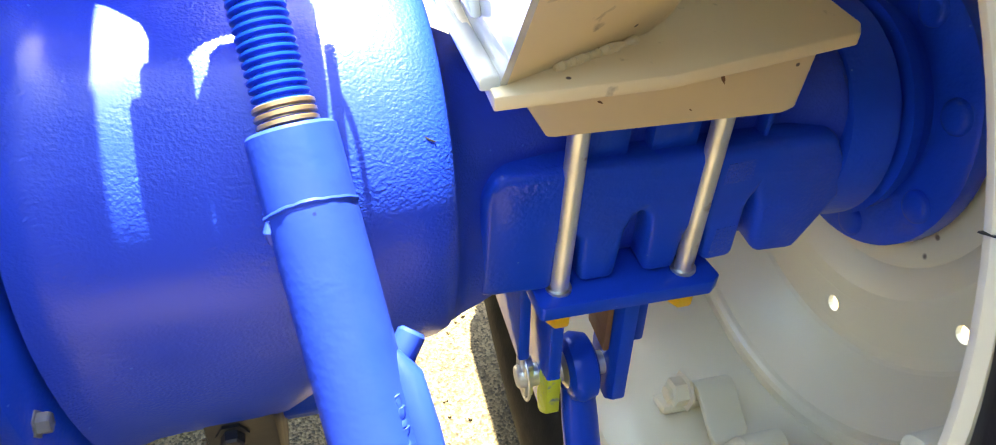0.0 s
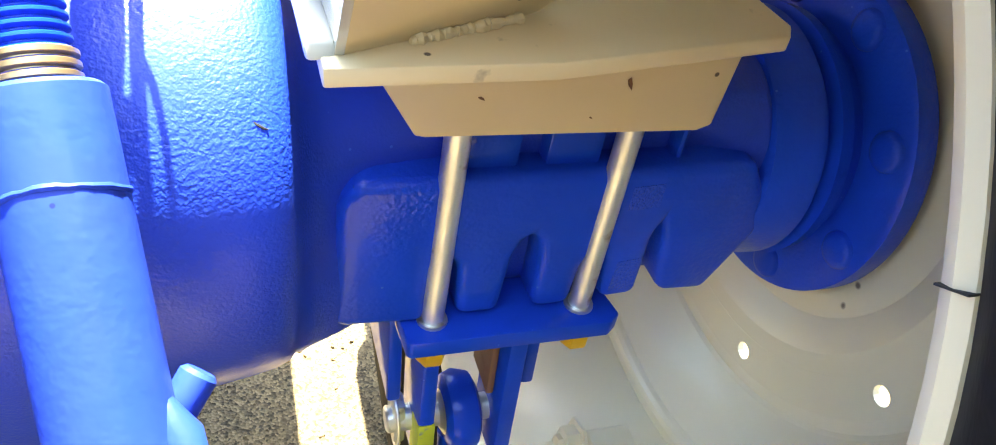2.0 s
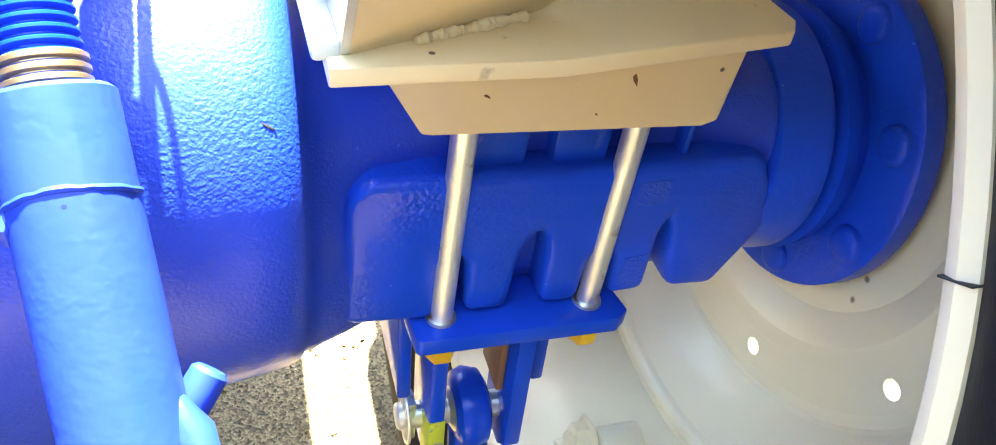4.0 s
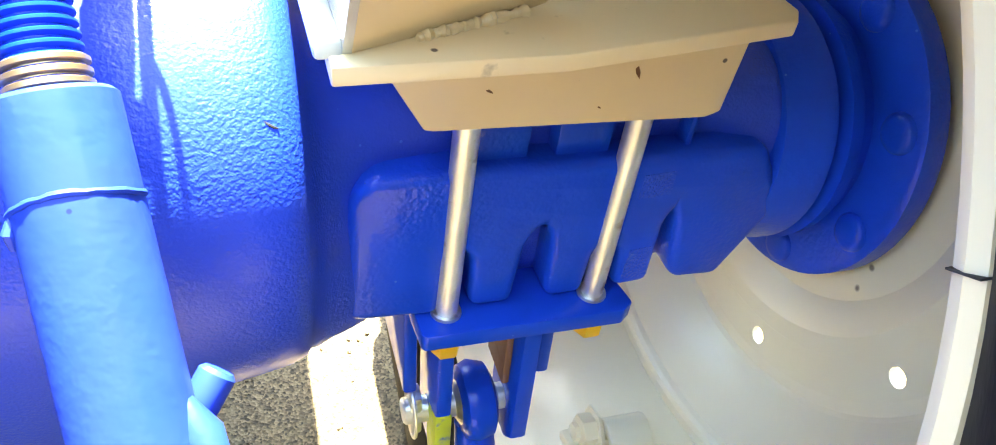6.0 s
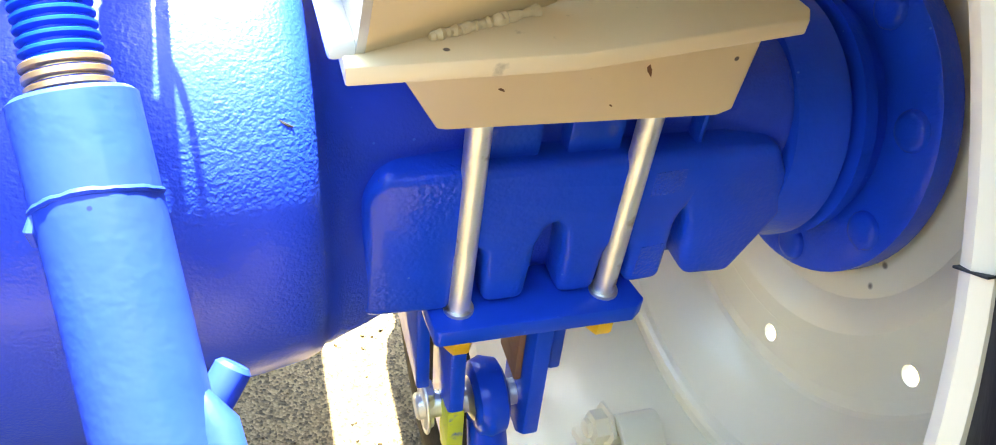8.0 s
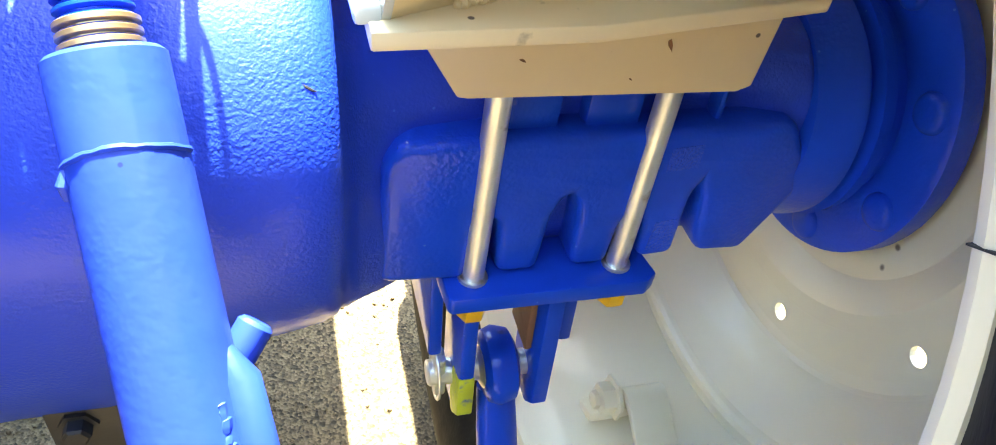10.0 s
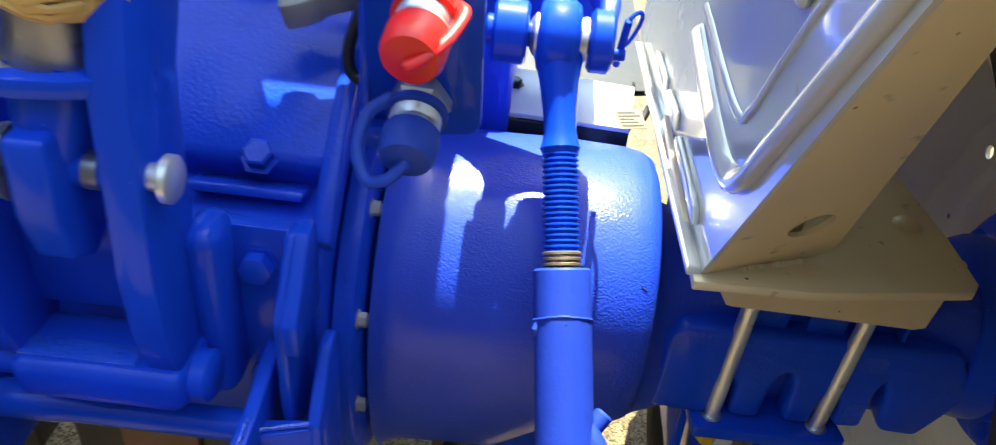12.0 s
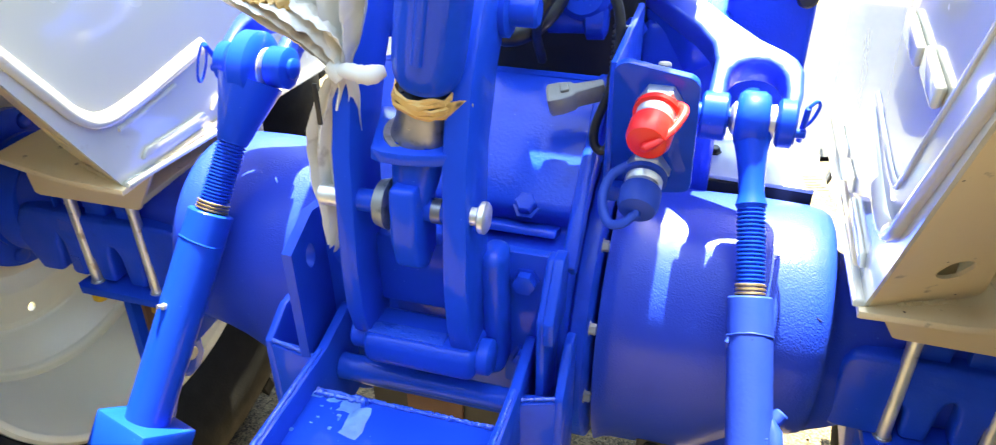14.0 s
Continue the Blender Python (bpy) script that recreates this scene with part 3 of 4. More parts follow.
# ---------------------------------------------------------------- fenders with their brackets and clamps
for s in SIDES:
    f = sided(s)
    fender = thing("fender", "glossy cream pressed-steel fender with embossed ribs", "fender", "rear fenders")
    e0, ev = Vector((-0.175, 0.815)), Vector((-0.524, 0.852))
    e1 = e0 + ev * 0.66
    arc = []
    a0, a1 = math.atan2(e1.y - AZ, e1.x - AY), math.radians(54)
    R = (e1 - Vector((AY, AZ))).length
    for k in range(17):
        a = a0 + (a1 - a0) * k / 16
        arc.append((AY + R * math.cos(a), AZ + R * math.sin(a)))
    pan = [(e0.x, e0.y), (e1.x, e1.y)] + arc[1:] + [(0.45, 0.765)]
    panel = part("side_panel", f(prism(pan, "x", 0.378, 0.382, 0)), M_FENDER, fender, smooth=20)
    # turned lower edge, spot-welded strips and the embossed rib
    part("lower_lip", f(prism([(e0.x - 0.004, e0.y + 0.001), (0.40, 0.768), (0.40, 0.776), (e0.x, e0.y + 0.009)], "x", 0.366, 0.3785, 0.002)), M_FENDER, panel)
    rib = smooth_path([(0.379, -0.47, 1.32), (0.379, -0.36, 1.15), (0.379, -0.25, 0.99), (0.379, -0.212, 0.938), (0.379, -0.175, 0.917), (0.379, -0.11, 0.918), (0.379, -0.03, 0.928), (0.379, 0.047, 0.938)], 8)
    part("embossed_rib", f(tube(rib, 0.013, 14, flat=0.7)), M_FENDER, panel)
    if s > 0:
        rib = smooth_path([(0.3785, -0.40, 1.32), (0.3785, -0.30, 1.16), (0.3785, -0.215, 1.03), (0.3785, -0.18, 0.975), (0.3785, -0.14, 0.955), (0.3785, 0.047, 0.965)], 8)
    else:
        rib = smooth_path([(0.3785, -0.157, 0.893), (0.3785, -0.09, 0.898), (0.3785, -0.03, 0.904)], 8)
    part("embossed_rib", f(tube(rib, 0.005, 10, flat=0.7)), M_FENDER, panel)
    for y0, y1, z0, z1, t in ((-0.135, 0.015, 0.836, 0.832, 0.012), (0.03, 0.115, 0.836, 0.83, 0.016), (0.13, 0.24, 0.832, 0.826, 0.010)):
        part("edge_strip", f(prism([(y0, z0), (y1, z1), (y1 - 0.006, z1 + t), (y0 + 0.014, z0 + t)], "x", 0.371, 0.3785, 0.0025)), M_FENDER, panel)
    if s > 0:
        for y0, y1, z in ((-0.032, -0.122, 1.078), (-0.152, -0.228, 1.082)):
            part("louvre", f(prism([(y0, z - 0.013), (y1, z - 0.017), (y1 - 0.008, z + 0.008), (y0, z + 0.015)], "x", 0.369, 0.3785, 0.005, 3)), M_FENDER, panel)
    # strut: a plate folded off the rear edge, with a slanting slot
    m = Matrix(((0, 0.925, 0, 0.382), (ev.x, 0.38, 0, e0.x), (ev.y, 0, 0, e0.y + 0.001), (0, 0, 0, 1)))
    nrm = Vector(m.col[0][:3]).cross(Vector(m.col[1][:3])).normalized()
    for i in range(3):
        m[i][2] = nrm[i]
    bm = bmesh.new()
    outer = [(0.0, 0.0), (0.0, 0.09), (0.004, 0.108), (0.014, 0.118), (0.03, 0.121), (0.33, 0.058), (0.64, 0.04), (0.64, 0.0)]
    hole = []
    ca, sa = math.cos(0.35), math.sin(0.35)
    for base, sg in ((-math.pi / 2, 1), (math.pi / 2, -1)):
        for k in range(9):
            a = base + math.pi * k / 8
            hx, hy = sg * 0.006 + 0.0160 * math.cos(a), 0.0160 * math.sin(a)
            hole.append((0.089 + hx * ca - hy * sa, 0.066 + hx * sa + hy * ca))
    vo = [bm.verts.new((a, b, 0)) for a, b in outer]
    vh = [bm.verts.new((a, b, 0)) for a, b in hole]
    es = [bm.edges.new((v[i], v[(i + 1) % len(v)])) for v in (vo, vh) for i in range(len(v))]
    bmesh.ops.triangle_fill(bm, edges=es, use_beauty=True)
    r = bmesh.ops.extrude_face_region(bm, geom=bm.faces[:])
    bmesh.ops.translate(bm, vec=(0, 0, 0.004), verts=[v for v in r["geom"] if isinstance(v, bmesh.types.BMVert)])
    bmesh.ops.transform(bm, matrix=m, verts=bm.verts)
    part("strut", f(bm), M_CREAM, fender, "cream steel strut with a slotted hole", smooth=20)
    # hidden plate added behind the strut so that its slot stays dark
    part("slot_light_stop", f(prism([(0.383, -0.115), (0.463, -0.139), (0.464, -0.135), (0.383, -0.110)], "z", 0.8185, 0.965, 0.0005)), M_CREAM, fender)
    # deck over the tyre
    bm = bmesh.new()
    ra = [[bm.verts.new((x, y, z)) for (y, z) in arc] for x in (0.378, 0.40, 0.92, 0.95)]
    for v in ra[0]:
        v.co.z -= 0.004
    for v in ra[3]:
        v.co.z -= 0.02
    for a, b in zip(ra, ra[1:]):
        for i in range(len(arc) - 1):
            bm.faces.new((a[i], a[i + 1], b[i + 1], b[i]))
    r = bmesh.ops.extrude_face_region(bm, geom=bm.faces[:])
    bmesh.ops.translate(bm, vec=(0, 0, 0.003), verts=[v for v in r["geom"] if isinstance(v, bmesh.types.BMVert)])
    part("deck", f(bm), M_FENDER, fender)

    bracket = thing("fender_bracket", "cream steel bracket plate clamped on the blue axle", "bracket", "fender brackets on the axle")
    tp = [(0.372, -0.188), (0.478, -0.184), (0.616, -0.158), (0.624, -0.146), (0.622, -0.08), (0.60, 0.10), (0.372, 0.10)]
    topp = part("top_plate", f(prism(tp, "z", 0.8085, 0.818, 0.0015)), M_CREAM, bracket)
    apron = part("apron", f(prism([(0.3845, 0.8085), (0.434, 0.7275), (0.44, 0.7265), (0.618, 0.7245), (0.628, 0.7285), (0.6345, 0.8085)], "y", -0.107, -0.099, 0.0015)), M_CREAM, bracket)
    part("apron", f(prism([(0.3845, 0.8085), (0.434, 0.7275), (0.618, 0.7245), (0.6345, 0.8085)], "y", 0.099, 0.107, 0.0015)), M_CREAM, bracket)
    if s > 0:
        for x, z, w, h in ((0.561, 0.760, 0.0022, 0.0045), (0.4527, 0.769, 0.0030, 0.0012), (0.470, 0.752, 0.0022, 0.0014), (0.457, 0.776, 0.0016, 0.0008), (0.541, 0.737, 0.0012, 0.0009)):
            part("rust_mark", prism([(x - w, z + h * 0.6), (x - w * 0.2, z + h), (x + w * 0.7, z + h * 0.1), (x + w, z - h), (x + w * 0.2, z - h * 0.5), (x - w * 0.5, z - h * 0.1)], "y", -0.1074, -0.1068, 0), M_RUST, apron, "small brown rust chip")
    part("seat_plate", f(box(0.434, 0.628, -0.0985, 0.0985, 0.730, 0.740, 0.002)), M_CREAM, bracket)
    part("weld_bead", f(bead((0.412, -0.1675, 0.8195), (0.470, -0.144, 0.8195), 0.0027, 3, 0.5)), M_CREAM, topp)
    part("bolt", f(lathe([(0, 0.014), (0.003, 0.013), (0.008, 0.008), (0.009, 0.002)], (0.588, -0.065, 0.816), (0.588, -0.065, 1), 20)), M_CREAM, topp)

    clamp = thing("axle_clamp", "zinc-plated clamp rods through a blue plate under the axle", "clamp", "axle clamps")
    for x in (0.465, 0.582):
        r1 = part("rod", f(rod((x, -0.09, 0.52), (x, -0.09, 0.735), 0.0086, 0.001, 24)), M_ZINC, clamp, "bright zinc-plated rod")
        part("nut", f(hexnut((x, -0.097, 0.536), (x, -0.097, 0.519), 0.0125)), M_NUTY, r1, "yellow-plated nut", smooth=25)
        part("nut", f(hexnut((x, 0.09, 0.536), (x, 0.09, 0.515), 0.0125)), M_NUTY, clamp, smooth=25)
        part("rod", f(rod((x, 0.09, 0.52), (x, 0.09, 0.735), 0.0086, 0.001, 24)), M_ZINC, clamp)
        part("washer", f(lathe([(0, 0.0118), (0.0025, 0.0112)], (x, -0.09, 0.553), (x, -0.09, 1), 20)), M_ZINC, r1)
    part("lower_plate", f(prism([(0.441, -0.083), (0.443, -0.109), (0.446, -0.112), (0.602, -0.112), (0.612, -0.104), (0.607, -0.075), (0.60, 0.11), (0.441, 0.11)], "z", 0.537, 0.553, 0.002)), M_BLUE, clamp)

    g = lambda bm: f(splay(bm))
    stab = thing("stabilizer_bracket", "blue clevis plates hanging under the axle clamp with a pin", "bracket", "stabilizer brackets")
    part("clevis_plate", g(prism([(-0.085, 0.537), (-0.02, 0.537), (-0.02, 0.36), (-0.035, 0.34), (-0.068, 0.34), (-0.085, 0.36)], "x", 0.463, 0.477, 0.003)), M_BLUE, stab)
    part("clevis_plate", g(prism([(-0.085, 0.537), (-0.02, 0.537), (-0.02, 0.36), (-0.035, 0.34), (-0.068, 0.34), (-0.085, 0.36)], "x", 0.535, 0.551, 0.003)), M_BLUE, stab)
    part("packing_plate", g(box(0.5275, 0.5345, -0.066, -0.02, 0.42, 0.5365, 0.002)), M_BROWN, stab, "brown primed packing plate")
    part("side_plate", g(box(0.440, 0.452, -0.06, 0.05, 0.42, 0.537, 0.003)), M_BLUE, stab)
    part("side_plate", g(box(0.562, 0.574, -0.06, 0.05, 0.42, 0.537, 0.003)), M_BLUE, stab)
    if s > 0:
        part("paint_mark", g(prism([(-0.0862, 0.415), (-0.060, 0.405), (-0.055, 0.36), (-0.06, 0.3388), (-0.068, 0.3388), (-0.0862, 0.36)], "x", 0.4624, 0.4776, 0.002)), M_LIME, stab, "lime yellow paint daubed on the clevis plate")
    pin = part("pin", g(rod((0.440 if s > 0 else 0.458, -0.052, 0.385), (0.560, -0.052, 0.385), 0.0125, 0.002)), M_ZINC, stab)
    if s > 0:
        part("linch_pin", g(box(0.446, 0.457, -0.062, -0.042, 0.360, 0.412, 0.003)), M_ZINC, pin, "dull zinc linch pin")
        cl = [(0.4485, -0.052 + 0.022 * math.cos(a), 0.385 + 0.03 * math.sin(a)) for a in [2 * math.pi * k / 24 for k in range(25)]]
        part("linch_ring", g(tube(cl, 0.0018, 8)), M_ZINC, pin)

    bar = thing("stabilizer_bar", "blue forged check bar with a ball end", "check bar", "check bars of the lower links")
    c = (0.508, -0.052, 0.385)
    part("eye", g(lathe([(0, 0.026), (0.004, 0.034), (0.014, 0.038), (0.028, 0.034), (0.032, 0.026)], (0.492, c[1], c[2]), (1, c[1], c[2]), 40)), M_BLUE, bar)
    part("ball", g(lathe([(0, 0.014), (0.004, 0.021), (0.02, 0.024), (0.036, 0.021), (0.040, 0.014)], (0.488, c[1], c[2]), (1, c[1], c[2]), 32)), M_ZINC, bar)
    part("shank", g(tube([(0.508, -0.055, 0.36), (0.507, -0.075, 0.32), (0.503, -0.12, 0.26), (0.49, -0.28, 0.20), (0.45, -0.60, 0.22)], 0.02, 16, radii=[0.022, 0.024, 0.024, 0.022, 0.022], flat=0.8)), M_BLUE, bar)

# ---------------------------------------------------------------- lift rods
def lift_rod(eye, low, first):
    """eye: the middle of the upper eye; low: the lower end."""
    eye, low = Vector(eye), Vector(low)
    d = (low - eye).normalized()
    L = (low - eye).length
    at = lambda k: eye + d * k
    x = Vector((1, 0, 0))
    if first:
        ob = thing("lift_rod", "blue adjustable lift rod with threaded screw and welded handle stub", "lift rod", "lift rods of the hitch")
    else:
        ob = thing("lift_rod", "blue lift rod with threaded screw and grease nipple", "lift rod", "lift rods of the hitch")
    # only the first tube gets the sunlit copy of the blue
    tube_mat = M_TUBE if first else M_BLUE
    # forged eye and shank
    g = 1.0 if first else 1.28
    ge = 1.0 if first else 1.5
    part("eye", lathe([(0, 0.020 * ge), (0.002, 0.029 * ge), (0.008, 0.0335 * ge), (0.030, 0.0335 * ge), (0.036, 0.029 * ge), (0.038, 0.020 * ge)], eye - x * 0.019, eye + x, 40), M_BLUE, ob)
    up = -d
    bm = tube([at(-0.036), at(-0.028)], 0.008, 12)
    part("eye_boss", bm, M_BLUE, ob)
    part("shank", tube([at(0.018), at(0.04), at(0.065), at(0.085), at(0.094), at(0.100), at(0.106)], 0.012, 20, radii=[0.022, 0.0175, 0.0148, 0.0142, 0.0158, 0.0178, 0.0150] if first else [0.044, 0.038, 0.031, 0.026, 0.024, 0.022, 0.020]), M_BLUE, ob)
    part("ball", lathe([(0, 0.013 * ge), (0.004, 0.019 * ge), (0.025, 0.022 * ge), (0.046, 0.019 * ge), (0.050, 0.013 * ge)], eye - x * 0.025, eye + x, 32), M_ZINC, ob)
    # screw thread
    prof, k, h = [], 0.104, 0.0047
    while k < 0.199:
        prof += [(k, 0.0134 * g), (k + h * 0.30, 0.0160 * g), (k + h * 0.55, 0.0160 * g), (k + h * 0.85, 0.0134 * g)]
        k += h
    part("screw", lathe(prof, eye, low, 28), M_BLUE, ob, "blue-painted screw thread", smooth=40)
    prof, k = [], 0.2005 - 0.011
    for _ in range(3):
        prof += [(k, 0.0150 * g), (k + h * 0.3, 0.0172 * g), (k + h * 0.7, 0.0172 * g), (k + h * 0.9, 0.0150 * g)]
        k += h
    part("bare_thread", lathe(prof, eye, low, 28), M_BRASS, ob, "bare yellow-plated threads", smooth=40)
    top = 0.2045
    R = 0.0250 if first else 0.0305
    end = L
    tb = part("tube", lathe([(top, 0.0165 * g), (top, R - 0.002), (top + 0.002, R), (end - 0.002, R), (end, R - 0.003)], eye, low, 48), tube_mat, ob)
    wk = top + 0.0425
    part("weld_ring", ring_bead(at(wk), d, R - 0.0006, 0.0017, 5), tube_mat, tb)
    return ob, at, d, R


rod_ob, at, d, R = lift_rod((0.239, -0.033, 0.95), (0.239 + 0.17 * 0.50, -0.033 - 0.88 * 0.50, 0.45), True)
part("weld_lump", tube([at(0.244) + Vector((-0.021, -0.012, 0)), at(0.2505) + Vector((-0.023, -0.012, 0)), at(0.2575) + Vector((-0.0235, -0.009, -0.001))], 0.003, 8, radii=[0.002, 0.0035, 0.002]), M_TUBE, rod_ob)
tip, base = Vector((0.3165, -0.238, 0.702)), Vector((0.294, -0.262, 0.678))
part("handle_stub", lathe([(0, 0.0075), (0.002, 0.0085), ((tip - base).length - 0.002, 0.0085), ((tip - base).length, 0.0065)], base, tip, 20), M_TUBE, rod_ob, "short sawn-off handle stub")
part("stub_weld", tube([base + Vector((-0.012, 0.004, 0.008)), base + Vector((0.0, 0.0, 0.004)), base + Vector((0.006, -0.004, -0.008)), base + Vector((-0.004, -0.01, -0.016))], 0.006, 10, radii=[0.004, 0.0085, 0.009, 0.004]), M_TUBE, rod_ob)
part("stub_bracket", tube([at(0.332) + Vector((0.020, -0.004, 0.002)), at(0.342) + Vector((0.0245, -0.007, 0.0)), at(0.37) + Vector((0.0255, -0.008, 0.0)), at(0.64) + Vector((0.026, -0.008, 0.0))], 0.012, 14, radii=[0.006, 0.0115, 0.012, 0.012], flat=0.8), M_TUBE, rod_ob)
part("weld_bead", bead(at(0.338) + Vector((0.0175, -0.0215, 0.0)), at(0.60) + Vector((0.0185, -0.0215, 0.0)), 0.0032, 21, 0.25), M_TUBE, rod_ob)

rod_ob, at, d, R = lift_rod((-0.411, -0.037, 0.947), (-0.510, -0.385, 0.44), False)
p = at(0.338) + Vector((-0.006, -R * 0.8, R * 0.45))
part("grease_nipple", lathe([(0, 0.005), (0.005, 0.005), (0.006, 0.003), (0.012, 0.003)], p, p + Vector((-0.4, -0.8, 0.5)), 10), M_ZINC, rod_ob, "small steel grease nipple")
part("guide_strip", tube([at(0.39) + Vector((0.010, -0.020, 0.012)), at(0.50) + Vector((0.010, -0.020, 0.012))], 0.006, 10, flat=0.8), M_BLUE, rod_ob)
q = at(0.535)
bm = box(-0.05, 0.05, -0.045, 0.045, -0.05, 0.03, 0.004)
bmesh.ops.transform(bm, matrix=Matrix.Translation(q) @ Vector(-d).to_track_quat("Z", "Y").to_matrix().to_4x4(), verts=bm.verts)
part("gear_box", bm, M_BLUE, rod_ob, "boxy blue levelling gear case")

# ---------------------------------------------------------------- lift arms
lift = thing("lift_housing", "blue hydraulic lift housing behind the hitch", "hydraulic housing")
for s in SIDES:
    f = sided(s)
    ey, ez = -0.033, 0.95
    way, nrm = Vector((0, 0.9, 0.436)), Vector((0, -0.436, 0.9))
    m = Matrix(((1, 0, 0, 0), (0, way.y, nrm.y, ey), (0, way.z, nrm.z, ez), (0, 0, 0, 1)))
    inner = [(0.2065, 0.0), (0.2055, 0.04), (0.208, 0.056), (0.217, 0.068), (0.232, 0.0745), (0.248, 0.0745), (0.261, 0.067), (0.269, 0.054), (0.272, 0.036), (0.272, 0.0)]
    outer = [(0.287, 0.0), (0.291, 0.03), (0.290, 0.066), (0.282, 0.083), (0.268, 0.094), (0.238, 0.110), (0.197, 0.142), (0.14, 0.195), (0.09, 0.26), (0.03, 0.30), (0.0, 0.26), (0.06, 0.21), (0.126, 0.151), (0.161, 0.122), (0.182, 0.095), (0.188, 0.072), (0.186, 0.02), (0.181, 0.0)]
    bm = prism(inner + outer, "z", -0.020, 0.020, 0.006, 3)
    bmesh.ops.transform(bm, matrix=m, verts=bm.verts)
    arm = part("lift_arm", f(bm), M_FORK, lift, "blue forged lift arm with a forked end")
    for x0, x1 in ((0.181, 0.212), (0.266, 0.287)):
        part("fork_boss", f(lathe([(0, 0.024), (0.003, 0.028), (x1 - x0 - 0.003, 0.028), (x1 - x0, 0.024)], (x0, ey, ez), (1, ey, ez), 36)), M_BLUE, arm)
    bm = prism([(0.150, 0.138), (0.186, 0.148), (0.135, 0.20), (0.085, 0.265), (0.02, 0.31), (0.0, 0.255), (0.06, 0.205)], "z", -0.10, -0.018, 0.008, 3)
    bmesh.ops.transform(bm, matrix=m, verts=bm.verts)
    part("arm_bar", f(bm), M_BLUE, arm)
    part("pin", f(lathe([(0, 0.0095), (0.002, 0.0115), (0.109, 0.0115), (0.111, 0.0095)], (0.176, ey, ez), (1, ey, ez), 24)), M_BLUE, arm)
    part("pin_end", f(rod((0.28, ey - 0.010, ez - 0.006), (0.2985, ey - 0.010, ez - 0.006), 0.0055, 0.001, 16)), M_BLUE, arm)
    part("pin_head", f(lathe([(0, 0.011), (0.002, 0.014), (0.007, 0.014), (0.008, 0.013)], (0.174, ey, ez), (1, ey, ez), 24)), M_BLUE, arm)
    part("linch_pin", f(rod((0.2955, ey + 0.018, ez - 0.028), (0.2950, ey - 0.020, ez + 0.030), 0.0036, 0.001, 12)), M_BLUE, arm)
    ring = smooth_path([(0.296, ey + 0.006, ez - 0.006), (0.302, ey + 0.002, ez + 0.004), (0.3062, ey - 0.003, ez + 0.018), (0.3072, ey - 0.008, ez + 0.030), (0.303, ey - 0.014, ez + 0.036), (0.296, ey - 0.018, ez + 0.031)], 6)
    if s < 0:
        ring = [(0.303 + 0.009 * (1 - math.cos(a)), ey - 0.012 + 0.010 * math.sin(a), ez + 0.029 * math.cos(a)) for a in [2 * math.pi * k / 20 for k in range(21)]]
    part("linch_ring", f(tube(ring, 0.002, 8)), M_BLUE, arm)
    part("bushing", f(lathe([(0, 0.017), (0.008, 0.020), (0.010, 0.020)], (0.254, ey, ez), (1, ey, ez), 28)), M_ZINC, arm, "bright steel spacer")

# ---------------------------------------------------------------- top link yoke, top link
yoke = thing("top_link_yoke", "blue steel rocker yoke with two tall side plates", "yoke")
yp = [(-0.155, 1.19), (-0.235, 1.12), (-0.275, 1.06), (-0.298, 0.985), (-0.312, 0.86), (-0.312, 0.80), (-0.302, 0.762), (-0.280, 0.742), (-0.250, 0.742), (-0.240, 0.78), (-0.236, 0.90), (-0.225, 0.98), (-0.19, 1.05), (-0.12, 1.14)]
for x0, x1 in ((-0.160, -0.139), (-0.044, -0.018)):
    part("side_plate", prism(yp, "x", x0, x1, 0.004, 2), M_BLUE, yoke)
part("lower_block", box(-0.148, -0.014, -0.314, -0.250, 0.724, 0.765, 0.012, 4), M_BLUE, yoke)
part("pivot_pin", rod((-0.168, -0.285, 0.744), (-0.008, -0.285, 0.744), 0.017, 0.003), M_BLUE, yoke)
part("pivot_head", lathe([(0, 0.018), (0.002, 0.021), (0.014, 0.021), (0.017, 0.017)], (-0.016, -0.285, 0.744), (1, -0.285, 0.744), 28), M_BLUE, yoke)
part("pale_strip", box(-0.142, -0.052, -0.304, -0.284, 0.7645, 0.7662, 0.0006), M_WELD, yoke, "thin pale blue strip on the lower block")
part("link_pin", rod((-0.184, -0.287, 0.93), (-0.160, -0.287, 0.93), 0.0115, 0.002), M_ZINC, yoke, "zinc-plated cross pin")
part("link_pin", rod((-0.025, -0.287, 0.93), (-0.004, -0.287, 0.93), 0.0095, 0.002), M_ZINC, yoke)
part("sleeve", rod((-0.146, -0.287, 0.93), (-0.042, -0.287, 0.93), 0.012, 0.001), M_BLUE, yoke)
part("pin_head", lathe([(0, 0.014), (0.002, 0.0165), (0.007, 0.0165), (0.009, 0.014)], (-0.010, -0.287, 0.93), (1, -0.287, 0.93), 28), M_ZINC, yoke)
part("upper_pin", rod((-0.05, -0.165, 1.10), (0.018, -0.165, 1.10), 0.016, 0.003), M_BLUE, yoke)
part("upper_pin_head", lathe([(0, 0.028), (0.006, 0.028), (0.008, 0.024)], (-0.018, -0.165, 1.10), (1, -0.165, 1.10), 28), M_BLUE, yoke)
part("web", box(-0.146, -0.042, -0.262, -0.238, 0.78, 0.87, 0.005), M_BLUE, yoke)
part("bushing", lathe([(0, 0.016), (0.004, 0.024), (0.016, 0.027), (0.018, 0.022)], (-0.120, -0.287, 0.93), (1, -0.287, 0.93), 32), M_WORN, yoke, "worn zinc spacer")
